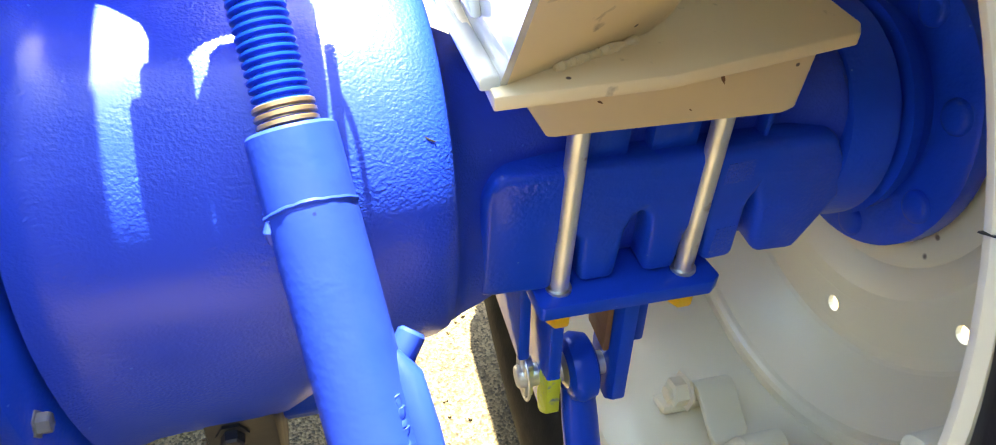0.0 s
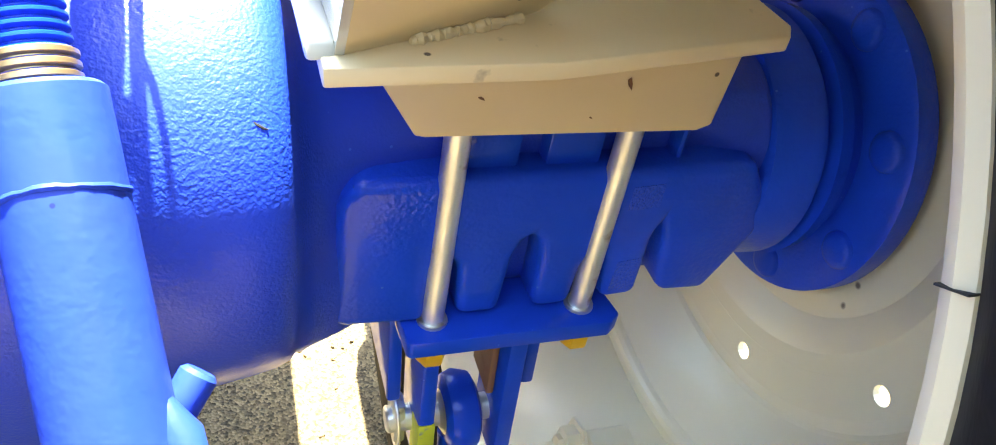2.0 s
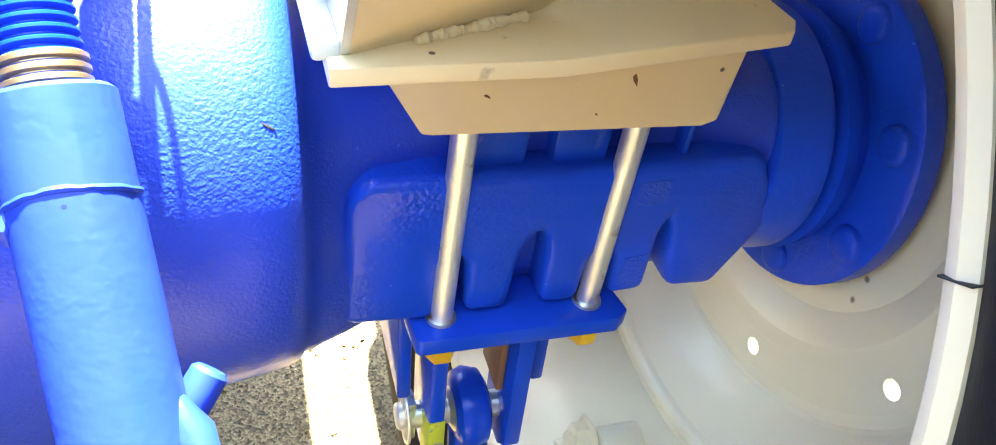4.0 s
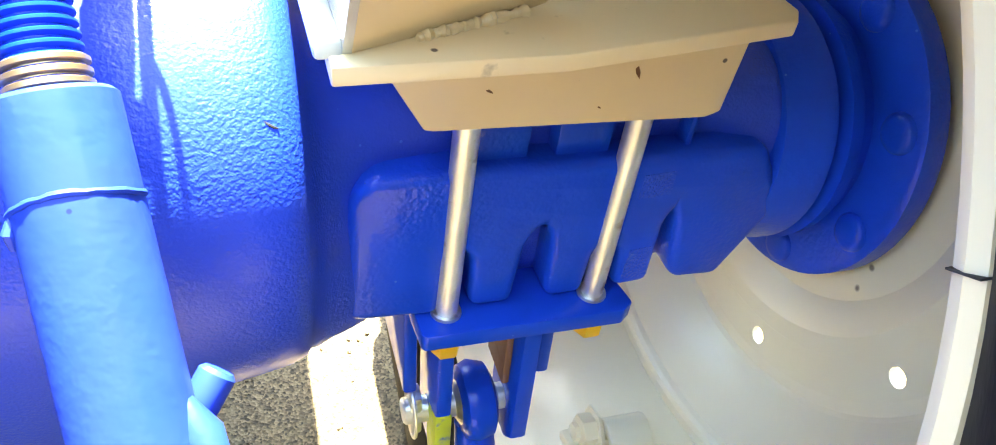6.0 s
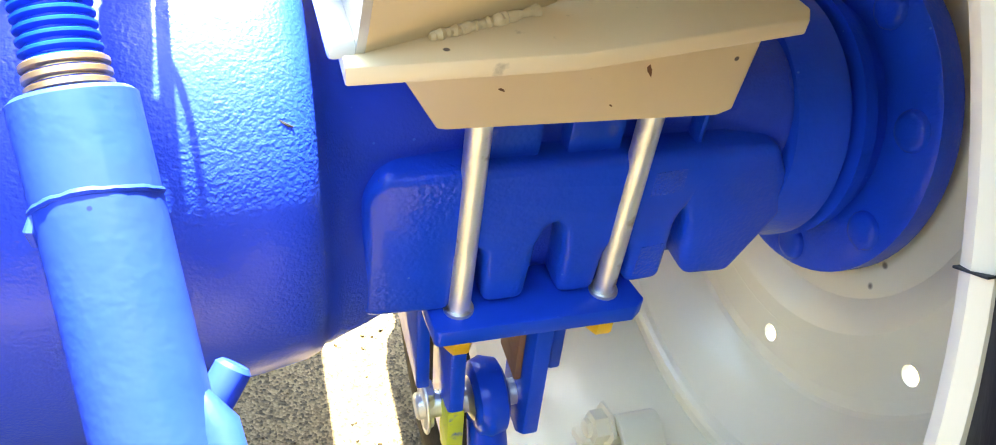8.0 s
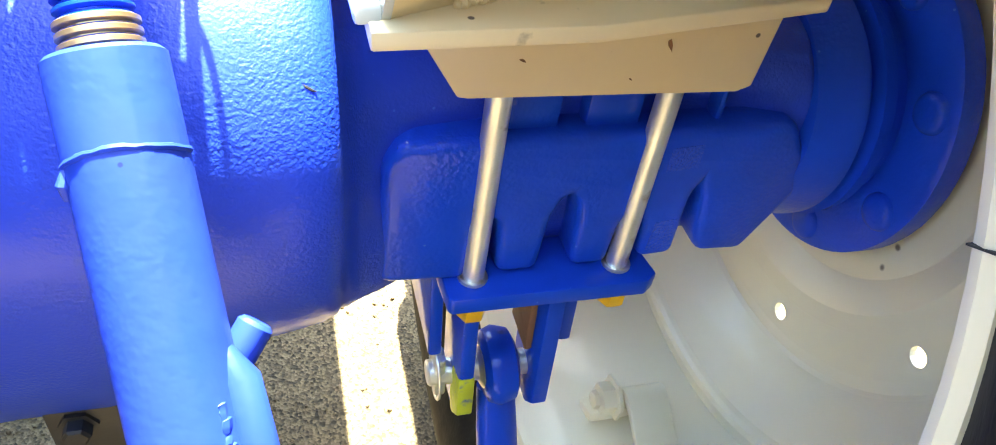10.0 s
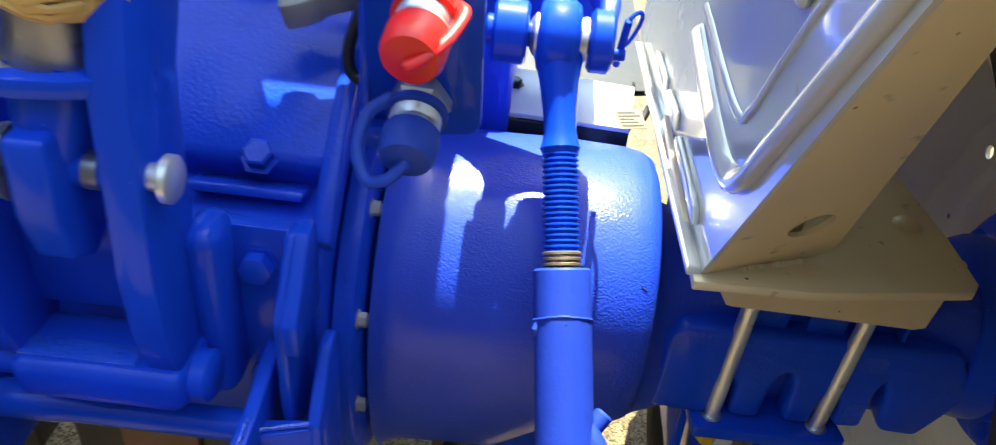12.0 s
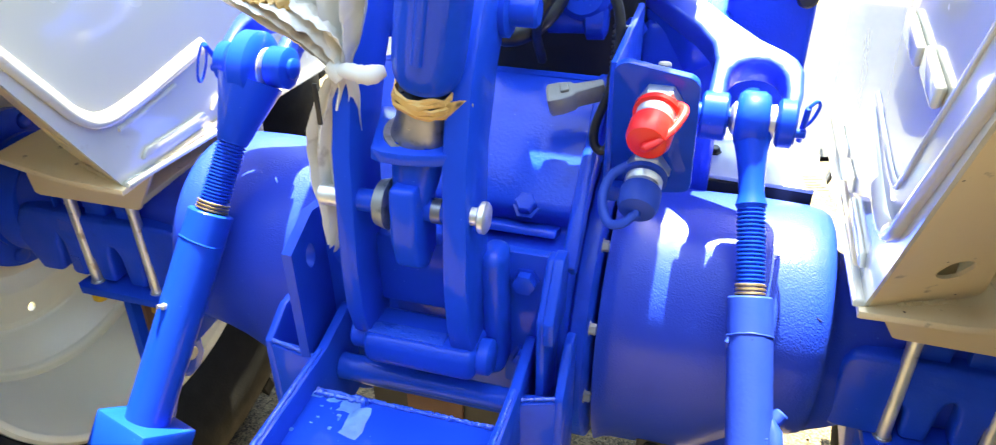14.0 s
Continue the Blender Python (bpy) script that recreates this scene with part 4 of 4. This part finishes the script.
part("bushing", lathe([(0, 0.013), (0.010, 0.013)], (-0.058, -0.287, 0.93), (1, -0.287, 0.93), 32), M_GREASE, yoke)

link = thing("top_link", "blue top link tube with tan tape round its greasy neck", "top link")
B, T = Vector((-0.080, -0.287, 0.93)), Vector((-0.051, -0.281, 1.119))
B0 = Vector((-0.076, -0.266, 0.996))
ax = (T - B0).normalized()
part("tongue", prism([(-0.316, 0.965), (-0.322, 0.91), (-0.314, 0.874), (-0.290, 0.858), (-0.266, 0.870), (-0.256, 0.91), (-0.256, 0.965)], "x", -0.094, -0.066, 0.006, 3), M_BLUE, link)
part("end_cone", tube([(-0.080, -0.287, 0.938), (-0.079, -0.283, 0.952), (-0.0775, -0.274, 0.974), (-0.076, -0.266, 0.992)], 0.026, 20, radii=[0.018, 0.022, 0.026, 0.033]), M_BLUE, link)
# square collar plate
bm = prism([(-0.045, -0.030), (-0.036, -0.036), (-0.015, -0.041), (0.015, -0.041), (0.036, -0.036), (0.045, -0.030), (0.045, 0.060), (-0.045, 0.060)], "z", -0.007, 0.006, 0.0015)
bmesh.ops.transform(bm, matrix=Matrix.Translation(B0) @ Euler((0.02, 0.06, 0.28)).to_matrix().to_4x4(), verts=bm.verts)
part("collar_plate", bm, M_BLUE, link)
Tn = B0 + (T - B0) * 0.30
part("neck", lathe([(0.0, 0.030), (0.006, 0.0305), (0.016, 0.0285), (0.024, 0.0262), ((Tn - B0).length + 0.02, 0.0250)], B0, T, 32), M_GREASE, link, "greasy bare steel neck")
part("neck_seat", lathe([(0.004, 0.037), (0.0075, 0.037), (0.008, 0.031)], B0, T, 36), M_GREASE, link)
rnd = random.Random(2)
tp = []
for k in range(60):
    a = 0.42 * k
    h = 0.045 + 0.021 * (k / 60) + rnd.uniform(-0.003, 0.003)
    m, _ = frame_along(B0, T)
    r = 0.0270 + rnd.uniform(0, 0.0030)
    tp.append(m @ Vector((r * math.cos(a), r * math.sin(a), h)))
part("tape", tube(tp, 0.0035, 6, radii=[0.0035 * rnd.uniform(0.6, 1.4) for _ in tp], flat=0.6), M_TAPE, link, "torn tan masking tape")
part("tape_flap", prism([(0.0, 0.0), (0.040, 0.010), (0.046, 0.004), (0.040, -0.012), (0.0, -0.013)], "y", -0.0015, 0.0015, 0.0005), M_TAPE, link).matrix_basis = Matrix.Translation(B0 + ax * 0.050 + Vector((0.008, -0.022, 0.0))) @ Euler((0.2, 0.1, 0.5)).to_matrix().to_4x4()
e = (T - B0).length
part("tube", lathe([(0.066, 0.022), (0.069, 0.027), (0.078, 0.0315), (0.092, 0.0338), (0.106, 0.0342), (e + 0.30, 0.0342)], B0, T, 48), M_BLUE, link)
sl = ax.cross(Vector((1, 0, 0))).normalized()
if sl.y > 0:
    sl = -sl
part("tube_slot", tube([B0 + ax * 0.105 + sl * 0.0325, B0 + ax * (e + 0.2) + sl * 0.0325], 0.006, 10), M_BLUE, link)

# ---------------------------------------------------------------- hitch frame under the yoke
hitch = thing("hitch_frame", "blue welded hitch frame bolted to the rear of the housing", "hitch frame")
for s in SIDES:
    f = sided(s)
    face = part("face_plate", f(box(-0.004, 0.058, -0.226, -0.213, 0.655, 0.850, 0.002)), M_BLUE, hitch)
    if s > 0:
        part("angle_flange", f(prism([(-0.215, 0.853), (-0.234, 0.853), (-0.278, 0.80), (-0.278, 0.66), (-0.215, 0.66)], "x", 0.047, 0.057, 0.003)), M_BLUE, hitch)
        part("flange_rib", f(prism([(-0.215, 0.856), (-0.236, 0.856), (-0.282, 0.802), (-0.282, 0.772), (-0.215, 0.772)], "x", 0.055, 0.067, 0.002)), M_BLUE, hitch)
    else:
        part("angle_flange", f(plate([(-0.215, 0.870), (-0.245, 0.875), (-0.300, 0.850), (-0.300, 0.66), (-0.215, 0.66)], [circle(-0.262, 0.825, 0.010, 16, 1.6)], "x", 0.050, 0.062)), M_BLUE, hitch, "blue flange with an oval hole")
    for z in (0.815, 0.70):
        bm = lathe([(0, 0.017), (0.002, 0.017), (0.0022, 0.0135), (0.013, 0.0135), (0.014, 0.011)], (0.022, -0.226, z), (0.022, -1, z), 6)
        part("bolt", f(bm), M_BLUE, face, smooth=25)
    part("side_plate", f(prism([(-0.226, 0.735), (-0.236, 0.738), (-0.30, 0.722), (-0.53, 0.718), (-0.53, 0.60), (-0.226, 0.60)], "x", 0.024, 0.037, 0.003)), M_BLUE, hitch)
    part("outer_plate", f(prism([(-0.226, 0.752 - 0.022 * (s < 0)), (-0.248, 0.752 - 0.022 * (s < 0)), (-0.292, 0.705), (-0.294, 0.54), (-0.226, 0.54)], "x", 0.072 + 0.034 * (s < 0), 0.083 + 0.034 * (s < 0), 0.003)), M_BLUE, hitch)
    part("gusset", f(prism([(0.032, -0.286), (0.077 + 0.034 * (s < 0), -0.280), (0.077 + 0.034 * (s < 0), -0.291), (0.032, -0.306)], "z", 0.54, 0.700, 0.003)), M_BLUE, hitch)
    part("weld_bead", f(bead((0.034, -0.300, 0.703), (0.078 + 0.034 * (s < 0), -0.287, 0.704), 0.0026, 7, 0.25)), M_WELD, hitch)
    part("weld_bead", f(bead((0.0305, -0.304, 0.722), (0.0305, -0.52, 0.719), 0.0026, 8, 0.25)), M_WELD, hitch)
part("rear_lug", box(-0.026, 0.004, -0.262, -0.214, 0.69, 0.862, 0.014, 4), M_BLUE, hitch)
rnd = random.Random(21)
scuffs = [(-0.134, -0.370, 0.016, 0.026), (-0.150, -0.352, 0.016, 0.010), (-0.172, -0.347, 0.010, 0.006), (-0.196, -0.345, 0.014, 0.005)]
scuffs += [(rnd.uniform(-0.215, -0.14), -0.346 - abs(rnd.gauss(0, 0.016)), rnd.uniform(0.001, 0.004), rnd.uniform(0.001, 0.003)) for _ in range(16)]
for x, y, w, d in scuffs:
    turn = [2 * math.pi * k / 14 for k in range(14)]
    edge = [(x + w * rnd.uniform(0.72, 1.05) * max(-0.85, min(0.85, 1.25 * math.cos(a))), y + d * rnd.uniform(0.72, 1.05) * max(-0.9, min(0.9, 1.25 * math.sin(a)))) for a in turn]
    bm = prism(edge, "z", 0.0, 0.0006, 0)
    for v in bm.verts:
        v.co.z += 0.6918 + (v.co.y + 0.338) * 0.03125
    part("paint_scuff", bm, M_SCUFF, hitch, "paler scuffed paint")
# added dark block, and a plate coloured like the dim ground behind
part("under_bar_block", box(2 * CX - 0.03, 0.03, -0.200, -0.06, 0.40, 0.572, 0.006), M_DARK, hitch, "black block under the cross bar")
part("ground_brown_plate", box(-0.150, -0.070, -0.208, -0.2005, 0.42, 0.590, 0.002), M_BROWN, hitch, "brown plate standing for the ground seen under the bar")
part("cross_bar", rod((2 * CX - 0.02, -0.274, 0.672), (0.02, -0.274, 0.672), 0.0140, 0.002), M_BLUE, hitch)
part("bar_collar", lathe([(0, 0.0165), (0.05, 0.0160), (0.065, 0.0142)], (2 * CX - 0.023, -0.274, 0.672), (1, -0.274, 0.672), 28), M_BLUE, hitch)
part("tray", prism([(-0.338, 0.682), (-0.53, 0.676), (-0.53, 0.686), (-0.338, 0.692)], "x", 2 * CX - 0.024, 0.024, 0.002), M_BLUE, hitch)
part("weld_bead", bead((2 * CX - 0.022, -0.339, 0.693), (0.022, -0.339, 0.693), 0.0030, 11, 0.4), M_WELD, hitch)
part("weld_bead", bead((2 * CX - 0.022, -0.343, 0.693), (-0.13, -0.342, 0.693), 0.0036, 17, 0.6), M_WELD, hitch)

# ---------------------------------------------------------------- hydraulic couplers on their plate
cplate = thing("coupler_plate", "blue steel plate with rounded corners holding two couplers", "plate")
pp = []
for cx, cz, a0 in ((0.112, -0.07, 180), (0.170, -0.06, 270), (0.168, 0.068, 0), (0.114, 0.078, 90)):
    r = 0.014
    for k in range(5):
        a = math.radians(a0 + 90 * k / 4)
        pp.append((cx + r * math.cos(a), cz + r * math.sin(a)))
bm = prism(pp, "y", -0.004, 0.004, 0.0012)
part("plate", bm, M_BLUE, cplate).matrix_basis = Matrix.Translation((0, -0.175, 0.985)) @ Matrix.Rotation(0.28, 4, "X")
part("stub_pin", rod((0.146, -0.186, 1.045), (0.146, -0.183, 1.068), 0.0065, 0.0015, 16), M_GREY, cplate, "short grey stub on the plate edge")
part("stay", box(0.095, 0.12, -0.174, 0.05, 0.90, 0.92, 0.003), M_BLUE, cplate)
part("stay", box(0.092, 0.10, -0.174, 0.02, 0.90, 1.06, 0.003), M_BLUE, cplate)
for top, cap_mat, lab in ((Vector((0.147, -0.192, 1.031)), M_RED, "red rubber dust cap on a zinc-plated hydraulic coupler"), (Vector((0.138, -0.166, 0.947)), M_BCAP, "blue rubber dust cap on a zinc-plated hydraulic coupler")):
    cp = thing("hydraulic_coupler", lab, "coupler", "hydraulic couplers")
    q = 0.95
    way = Vector((-0.08, -0.95, -0.25)).normalized() if cap_mat is M_RED else Vector((-0.03, -0.93, -0.36)).normalized()
    P = lambda k: top + way * k
    part("hex_nut", hexnut(P(-0.002), P(0.014), 0.0255 * q), M_ZINC, cp, smooth=25)
    part("body", lathe([(a, r * q) for a, r in [(0.0, 0.017), (0.014, 0.017), (0.016, 0.0205), (0.028, 0.0205), (0.030, 0.019), (0.033, 0.0205), (0.040, 0.0205)]], top, P(1), 36), M_ZINC, cp, "zinc-plated coupler body")
    cap = part("cap", lathe([(a, r * q) for a, r in [(0.036, 0.0216), (0.039, 0.0226), (0.056, 0.0222), (0.062, 0.0195), (0.0645, 0.008)]], top, P(1), 36), cap_mat, cp)
    part("cap_tab", rod(P(0.061), P(0.068) + Vector((0.0, 0, -0.004)), 0.005, 0.002), cap_mat, cap)
    part("cap_ring", lathe([(a, r * q) for a, r in [(0.0145, 0.0215), (0.0155, 0.0245), (0.021, 0.0245), (0.022, 0.0215)]], top, P(1), 36), cap_mat, cp)
    m, _ = frame_along(top, P(1))
    if cap_mat is M_RED:
        st = smooth_path([P(0.018) + Vector((0.016, 0.002, 0.010)), P(0.026) + Vector((0.026, -0.002, 0.012)), P(0.044) + Vector((0.021, -0.005, 0.008)), P(0.060) + Vector((0.010, -0.004, 0.004)), P(0.067) + Vector((0.0, -0.002, 0.0))], 6)
    else:
        st = smooth_path([P(0.018) + Vector((-0.018, 0, 0.012)), P(0.026) + Vector((-0.034, -0.002, 0.004)), P(0.042) + Vector((-0.038, -0.004, -0.008)), P(0.062) + Vector((-0.028, -0.004, -0.016)), P(0.068) + Vector((-0.012, -0.004, -0.010)), P(0.066)], 6)
    part("strap", tube(st, 0.0052, 10, flat=0.8), cap_mat, cap)

# ---------------------------------------------------------------- wiring plug
plug = thing("wiring_plug", "grey plastic wiring plug on a black sleeved cable", "plug")
c = Vector((0.036, -0.085, 0.978))
bm = prism([(-0.026, -0.015), (-0.012, -0.0155), (0.004, -0.012), (0.006, -0.008), (0.040, -0.006), (0.040, 0.006), (0.006, 0.008), (0.004, 0.012), (-0.012, 0.0155), (-0.026, 0.015)], "z", -0.0125, 0.0125, 0.003)
box(-0.0268, -0.025, -0.011, 0.011, -0.0095, 0.0095, 0, bm=bm)
box(-0.010, 0.000, -0.006, 0.006, 0.012, 0.0165, 0.0015, bm=bm)
body_ob = part("shell", bm, M_GREY, plug)
body_ob.matrix_basis = Matrix.Translation(c) @ Euler((0.3, -0.22, 0.25)).to_matrix().to_4x4()
part("cable", tube(smooth_path([c + Vector((0.044, 0.006, 0.003)), c + Vector((0.052, 0.006, 0.012)), c + Vector((0.05, 0.006, 0.04)), c + Vector((0.049, 0.012, 0.085)), c + Vector((0.038, 0.02, 0.115)), c + Vector((0.01, 0.03, 0.138)), c + Vector((-0.026, 0.04, 0.112)), c + Vector((-0.054, 0.05, 0.06)), c + Vector((-0.059, 0.10, 0.0))], 6), 0.0062, 10), M_BLACK, plug)
part("cable_loop", tube(smooth_path([c + Vector((0.05, 0.004, 0.05)), c + Vector((0.043, -0.008, 0.008)), c + Vector((0.033, -0.018, -0.024)), c + Vector((0.034, -0.024, -0.044)), c + Vector((0.044, -0.026, -0.051)), c + Vector((0.056, -0.020, -0.036)), c + Vector((0.058, -0.008, -0.01)), c + Vector((0.06, 0.004, 0.04))], 6), 0.0052, 10), M_BLACK, plug)
for k in range(9):
    p0 = c + Vector((0.0495, 0.009 + 0.0012 * k, 0.034 + 0.0055 * k))
    part("sleeve_ring", lathe([(0, 0.0078), (0.001, 0.0092), (0.003, 0.0092), (0.004, 0.0078)], p0, p0 + Vector((0, 0.25, 1)), 14), M_BLACK, plug)
part("clamp_block", box(c.x + 0.040, c.x + 0.059, c.y - 0.004, c.y + 0.014, c.z + 0.006, c.z + 0.032, 0.003), M_BLACK, plug)

# ---------------------------------------------------------------- tied plastic wrap
rag = thing("plastic_wrap", "dirty white plastic wrap knotted round the yoke plate", "plastic wrap")


def drape(line, widths, folds, seed, depth=0.012):
    """A hanging strip with deep folds."""
    rnd = random.Random(seed)
    pts = smooth_path(line, 8)
    n, bm = len(pts), bmesh.new()
    cols = 20
    grid = []
    ph = rnd.uniform(0, 6)
    for i, p in enumerate(pts):
        u = i / (n - 1)
        k = u * (len(widths) - 1)
        w = widths[int(k)] + (widths[min(int(k) + 1, len(widths) - 1)] - widths[int(k)]) * (k - int(k))
        row = []
        for j in range(cols + 1):
            v = j / cols - 0.5
            dy = depth * math.sin(folds * v * 2 * math.pi + ph + 2.2 * u) * (0.5 + w / 0.06) + 0.004 * noise.noise(Vector((v * 9, u * 9, seed)))
            row.append(bm.verts.new(p + Vector((v * w, dy + 0.03 * v * v, 0.5 * dy * v + 0.004 * noise.noise(Vector((u * 14, v * 5, seed + 3)))))))
        grid.append(row)
    for a, b in zip(grid, grid[1:]):
        for j in range(cols):
            bm.faces.new((a[j], a[j + 1], b[j + 1], b[j]))
    r = bmesh.ops.extrude_face_region(bm, geom=bm.faces[:])
    bmesh.ops.translate(bm, vec=(0, 0.0015, 0), verts=[v for v in r["geom"] if isinstance(v, bmesh.types.BMVert)])
    return bm


K = Vector((-0.146, -0.287, 1.070))
part("hanging_tail", drape([K, K + Vector((-0.010, 0.006, -0.03)), K + Vector((-0.026, 0.010, -0.08)), K + Vector((-0.030, 0.012, -0.13)), K + Vector((-0.026, 0.008, -0.17)), K + Vector((-0.034, 0.004, -0.212))], [0.014, 0.042, 0.066, 0.064, 0.052, 0.026], 4.3, 1, 0.0045), M_RAG, rag, smooth=60)
part("upper_tuft", drape([K, K + Vector((-0.014, -0.002, 0.022)), K + Vector((-0.036, -0.008, 0.046)), K + Vector((-0.066, -0.012, 0.066))], [0.014, 0.050, 0.085, 0.090], 3.4, 2, 0.008), M_RAG, rag, smooth=60)
part("upper_tuft", drape([K, K + Vector((-0.004, 0.004, 0.035)), K + Vector((-0.008, 0.008, 0.08)), K + Vector((-0.010, 0.01, 0.13))], [0.014, 0.055, 0.09, 0.095], 3.6, 5, 0.009), M_RAG, rag, smooth=60)
part("dirty_tip", drape([K + Vector((-0.056, -0.014, 0.060)), K + Vector((-0.066, -0.016, 0.066)), K + Vector((-0.080, -0.016, 0.070))], [0.050, 0.052, 0.040], 3.0, 9, 0.005), M_TAPE, rag, "brown dirty torn edge", smooth=60)
part("black_strap", box(K.x - 0.024, K.x - 0.019, K.y - 0.010, K.y - 0.007, K.z - 0.055, K.z - 0.012, 0.001), M_BLACK, rag, "short black strap end")
part("knot", tube([K + Vector((-0.008, 0, 0.006)), K, K + Vector((0.006, -0.002, -0.008))], 0.010, 12, radii=[0.007, 0.011, 0.008]), M_RAG, rag)
part("tied_end", tube(smooth_path([K, K + Vector((0.016, -0.006, 0.003)), K + Vector((0.032, -0.004, 0.000)), K + Vector((0.046, 0.006, 0.002))], 5), 0.008, 12, radii=[0.005, 0.0055, 0.007, 0.0065, 0.008, 0.0075, 0.0085, 0.0078, 0.0095, 0.0085, 0.0098, 0.009, 0.0095, 0.008, 0.007, 0.005]), M_RAG, rag)

# ---------------------------------------------------------------- forward parts seen past the axle
# coloured black to stand for the deep shade behind the cover
part("case", box(-0.26, 0.09, 0.13, 0.42, 0.86, 1.10, 0.02, 3), M_DARK, lift, "black block standing for the shaded gap behind the lift cover")
part("spool_body", lathe([(0, 0.014), (0.004, 0.022), (0.05, 0.022), (0.054, 0.030), (0.075, 0.030), (0.08, 0.02)], (-0.03, 0.06, 1.02), (0.4, 0.10, 1.04), 28), M_CAST, lift)
part("valve_block", box(0.05, 0.15, 0.16, 0.30, 0.98, 1.10, 0.012, 3), M_CAST, lift)
part("draft_box", box(0.19, 0.305, 0.20, 0.34, 0.84, 1.05, 0.012, 3), M_CAST, lift)
part("cap_knob", lathe([(0, 0.012), (0.003, 0.014), (0.016, 0.014), (0.020, 0.010)], (0.290, 0.20, 1.03), (0.290, -1, 1.025), 24), M_BLACK, lift, "black plastic cap")
part("side_casting", box(0.085, 0.20, 0.13, 0.45, 0.60, 1.0, 0.015, 3), M_CAST, lift)
part("cylinder", rod((0.02, 0.12, 1.04), (0.02, 0.04, 1.06), 0.035, 0.008, 32), M_CAST, lift)
for x, z in ((0.03, 1.08), (0.10, 1.06), (-0.03, 1.075), (0.08, 1.0)):
    bm = lathe([(0, 0.016), (0.003, 0.016), (0.0032, 0.011), (0.014, 0.011), (0.015, 0.009)], (x, 0.10, z), (x, -1, z), 6)
    part("bolt", bm, M_CAST, lift, smooth=25)

hose = thing("hydraulic_hose", "dull beige sleeved hose rising from the housing", "hose")
part("pipe", tube(smooth_path([(-0.055, 0.09, 1.0), (-0.050, 0.03, 1.045), (-0.062, 0.0, 1.09), (-0.09, -0.005, 1.14), (-0.13, 0.03, 1.19)], 6), 0.014, 12), M_SLEEVE, hose)
hose = thing("hydraulic_hose", "black rubber hose lying over the housing", "hose")
part("pipe", tube(smooth_path([(-0.11, 0.02, 1.02), (-0.05, -0.02, 1.02), (-0.01, 0.03, 1.05), (0.0, 0.16, 1.12)], 6), 0.014, 12), M_BLACK, hose)

foot = thing("footplate", "white painted sheet footplate beside the gearbox", "footplate")
part("sheet", prism([(0.142, 0.158), (0.347, 0.146), (0.359, 0.263), (0.142, 0.286)], "z", 0.7625, 0.7695, 0.002), M_WHITE, foot)
# black strip painted in for the shaded gap below the sheet
part("gap_strip", box(0.119, 0.347, 0.151, 0.158, 0.729, 0.7615, 0.002), M_DARK, foot, "dark strip standing for the shaded gap under the sheet")
bolt_head(foot, (0.201, 0.228, 0.7695), (0, 0, 1), 0.0095, 0.009, M_BLACK)
# unseen boards beside the gearbox, sized to shade the ground next to the wheel
for s in SIDES:
    f = sided(s)
    step = thing("running_board", "unseen dark steel running board, shaped to shade the ground", "running board", "running boards")
    part("tread", f(prism([(0.10, 0.16), (0.235, 0.16), (0.26, 0.36), (0.40, 0.40), (0.40, 1.3), (0.10, 1.3)], "z", 0.69, 0.70, 0.002)), M_DARK, step)
    part("bracket", f(box(0.07, 0.11, 0.5, 0.56, 0.60, 0.695, 0.003)), M_DARK, step)
tag = thing("paper_tag", "small printed paper tag tied to a cable", "tag")
tm = Matrix.Translation((0.3435, 0.144, 0.7835)) @ Euler((0.35, 0.05, 0.35)).to_matrix().to_4x4()
part("paper", box(-0.018, 0.018, -0.0145, 0.0145, -0.0006, 0.0006, 0), M_PAPER, tag).matrix_basis = tm
for k in range(5):
    part("print_bar", box(-0.0145, 0.0145 - 0.005 * (k % 3), -0.0110 + 0.0050 * k, -0.0090 + 0.0050 * k, 0.0007, 0.0011, 0), M_INK, tag).matrix_basis = tm
wire = thing("black_cable", "black cable running under the footplate", "cable")
part("sheath", tube(smooth_path([(0.177, 0.228, 0.746), (0.236, 0.2045, 0.734), (0.306, 0.181, 0.746), (0.352, 0.150, 0.775), (0.371, 0.19, 0.780)], 6), 0.0045, 10), M_BLACK, wire)

# unseen seat, its blocks and gaps shaped to shade the hitch in patches
seat = thing("shading_seat", "unseen black seat blocks added above the axle to shade the hitch", "seat")
part("cushion", box(-0.334, -0.01, 0.04, 0.52, 1.22, 1.30, 0.01, 3), M_BLACK, seat)
part("backrest", box(-0.334, 0.158, 0.07, 0.13, 1.475, 2.15, 0.01, 3), M_BLACK, seat)
part("back_sun_stop", box(-0.334, -0.01, 0.075, 0.125, 1.28, 1.52, 0.01), M_BLACK, seat)
for s in SIDES:
    part("side_sun_stop", sided(s)(prism([(0.068, 0.0), (0.138, 0.0), (0.146, 0.06), (0.157, 0.14), (0.157, 0.40), (0.068, 0.40)], "z", 1.22, 1.30, 0.006, 3)), M_BLACK, seat)
    part("side_stop_stay", sided(s)(box(0.068, 0.158, 0.075, 0.125, 1.28, 1.52, 0.005)), M_BLACK, seat)
part("middle_sun_stop", box(-0.012, 0.07, 0.065, 0.52, 1.22, 1.30, 0.004), M_DARK, seat)
part("post", box(-0.16, -0.02, 0.14, 0.30, 1.09, 1.23, 0.01), M_DARK, seat)
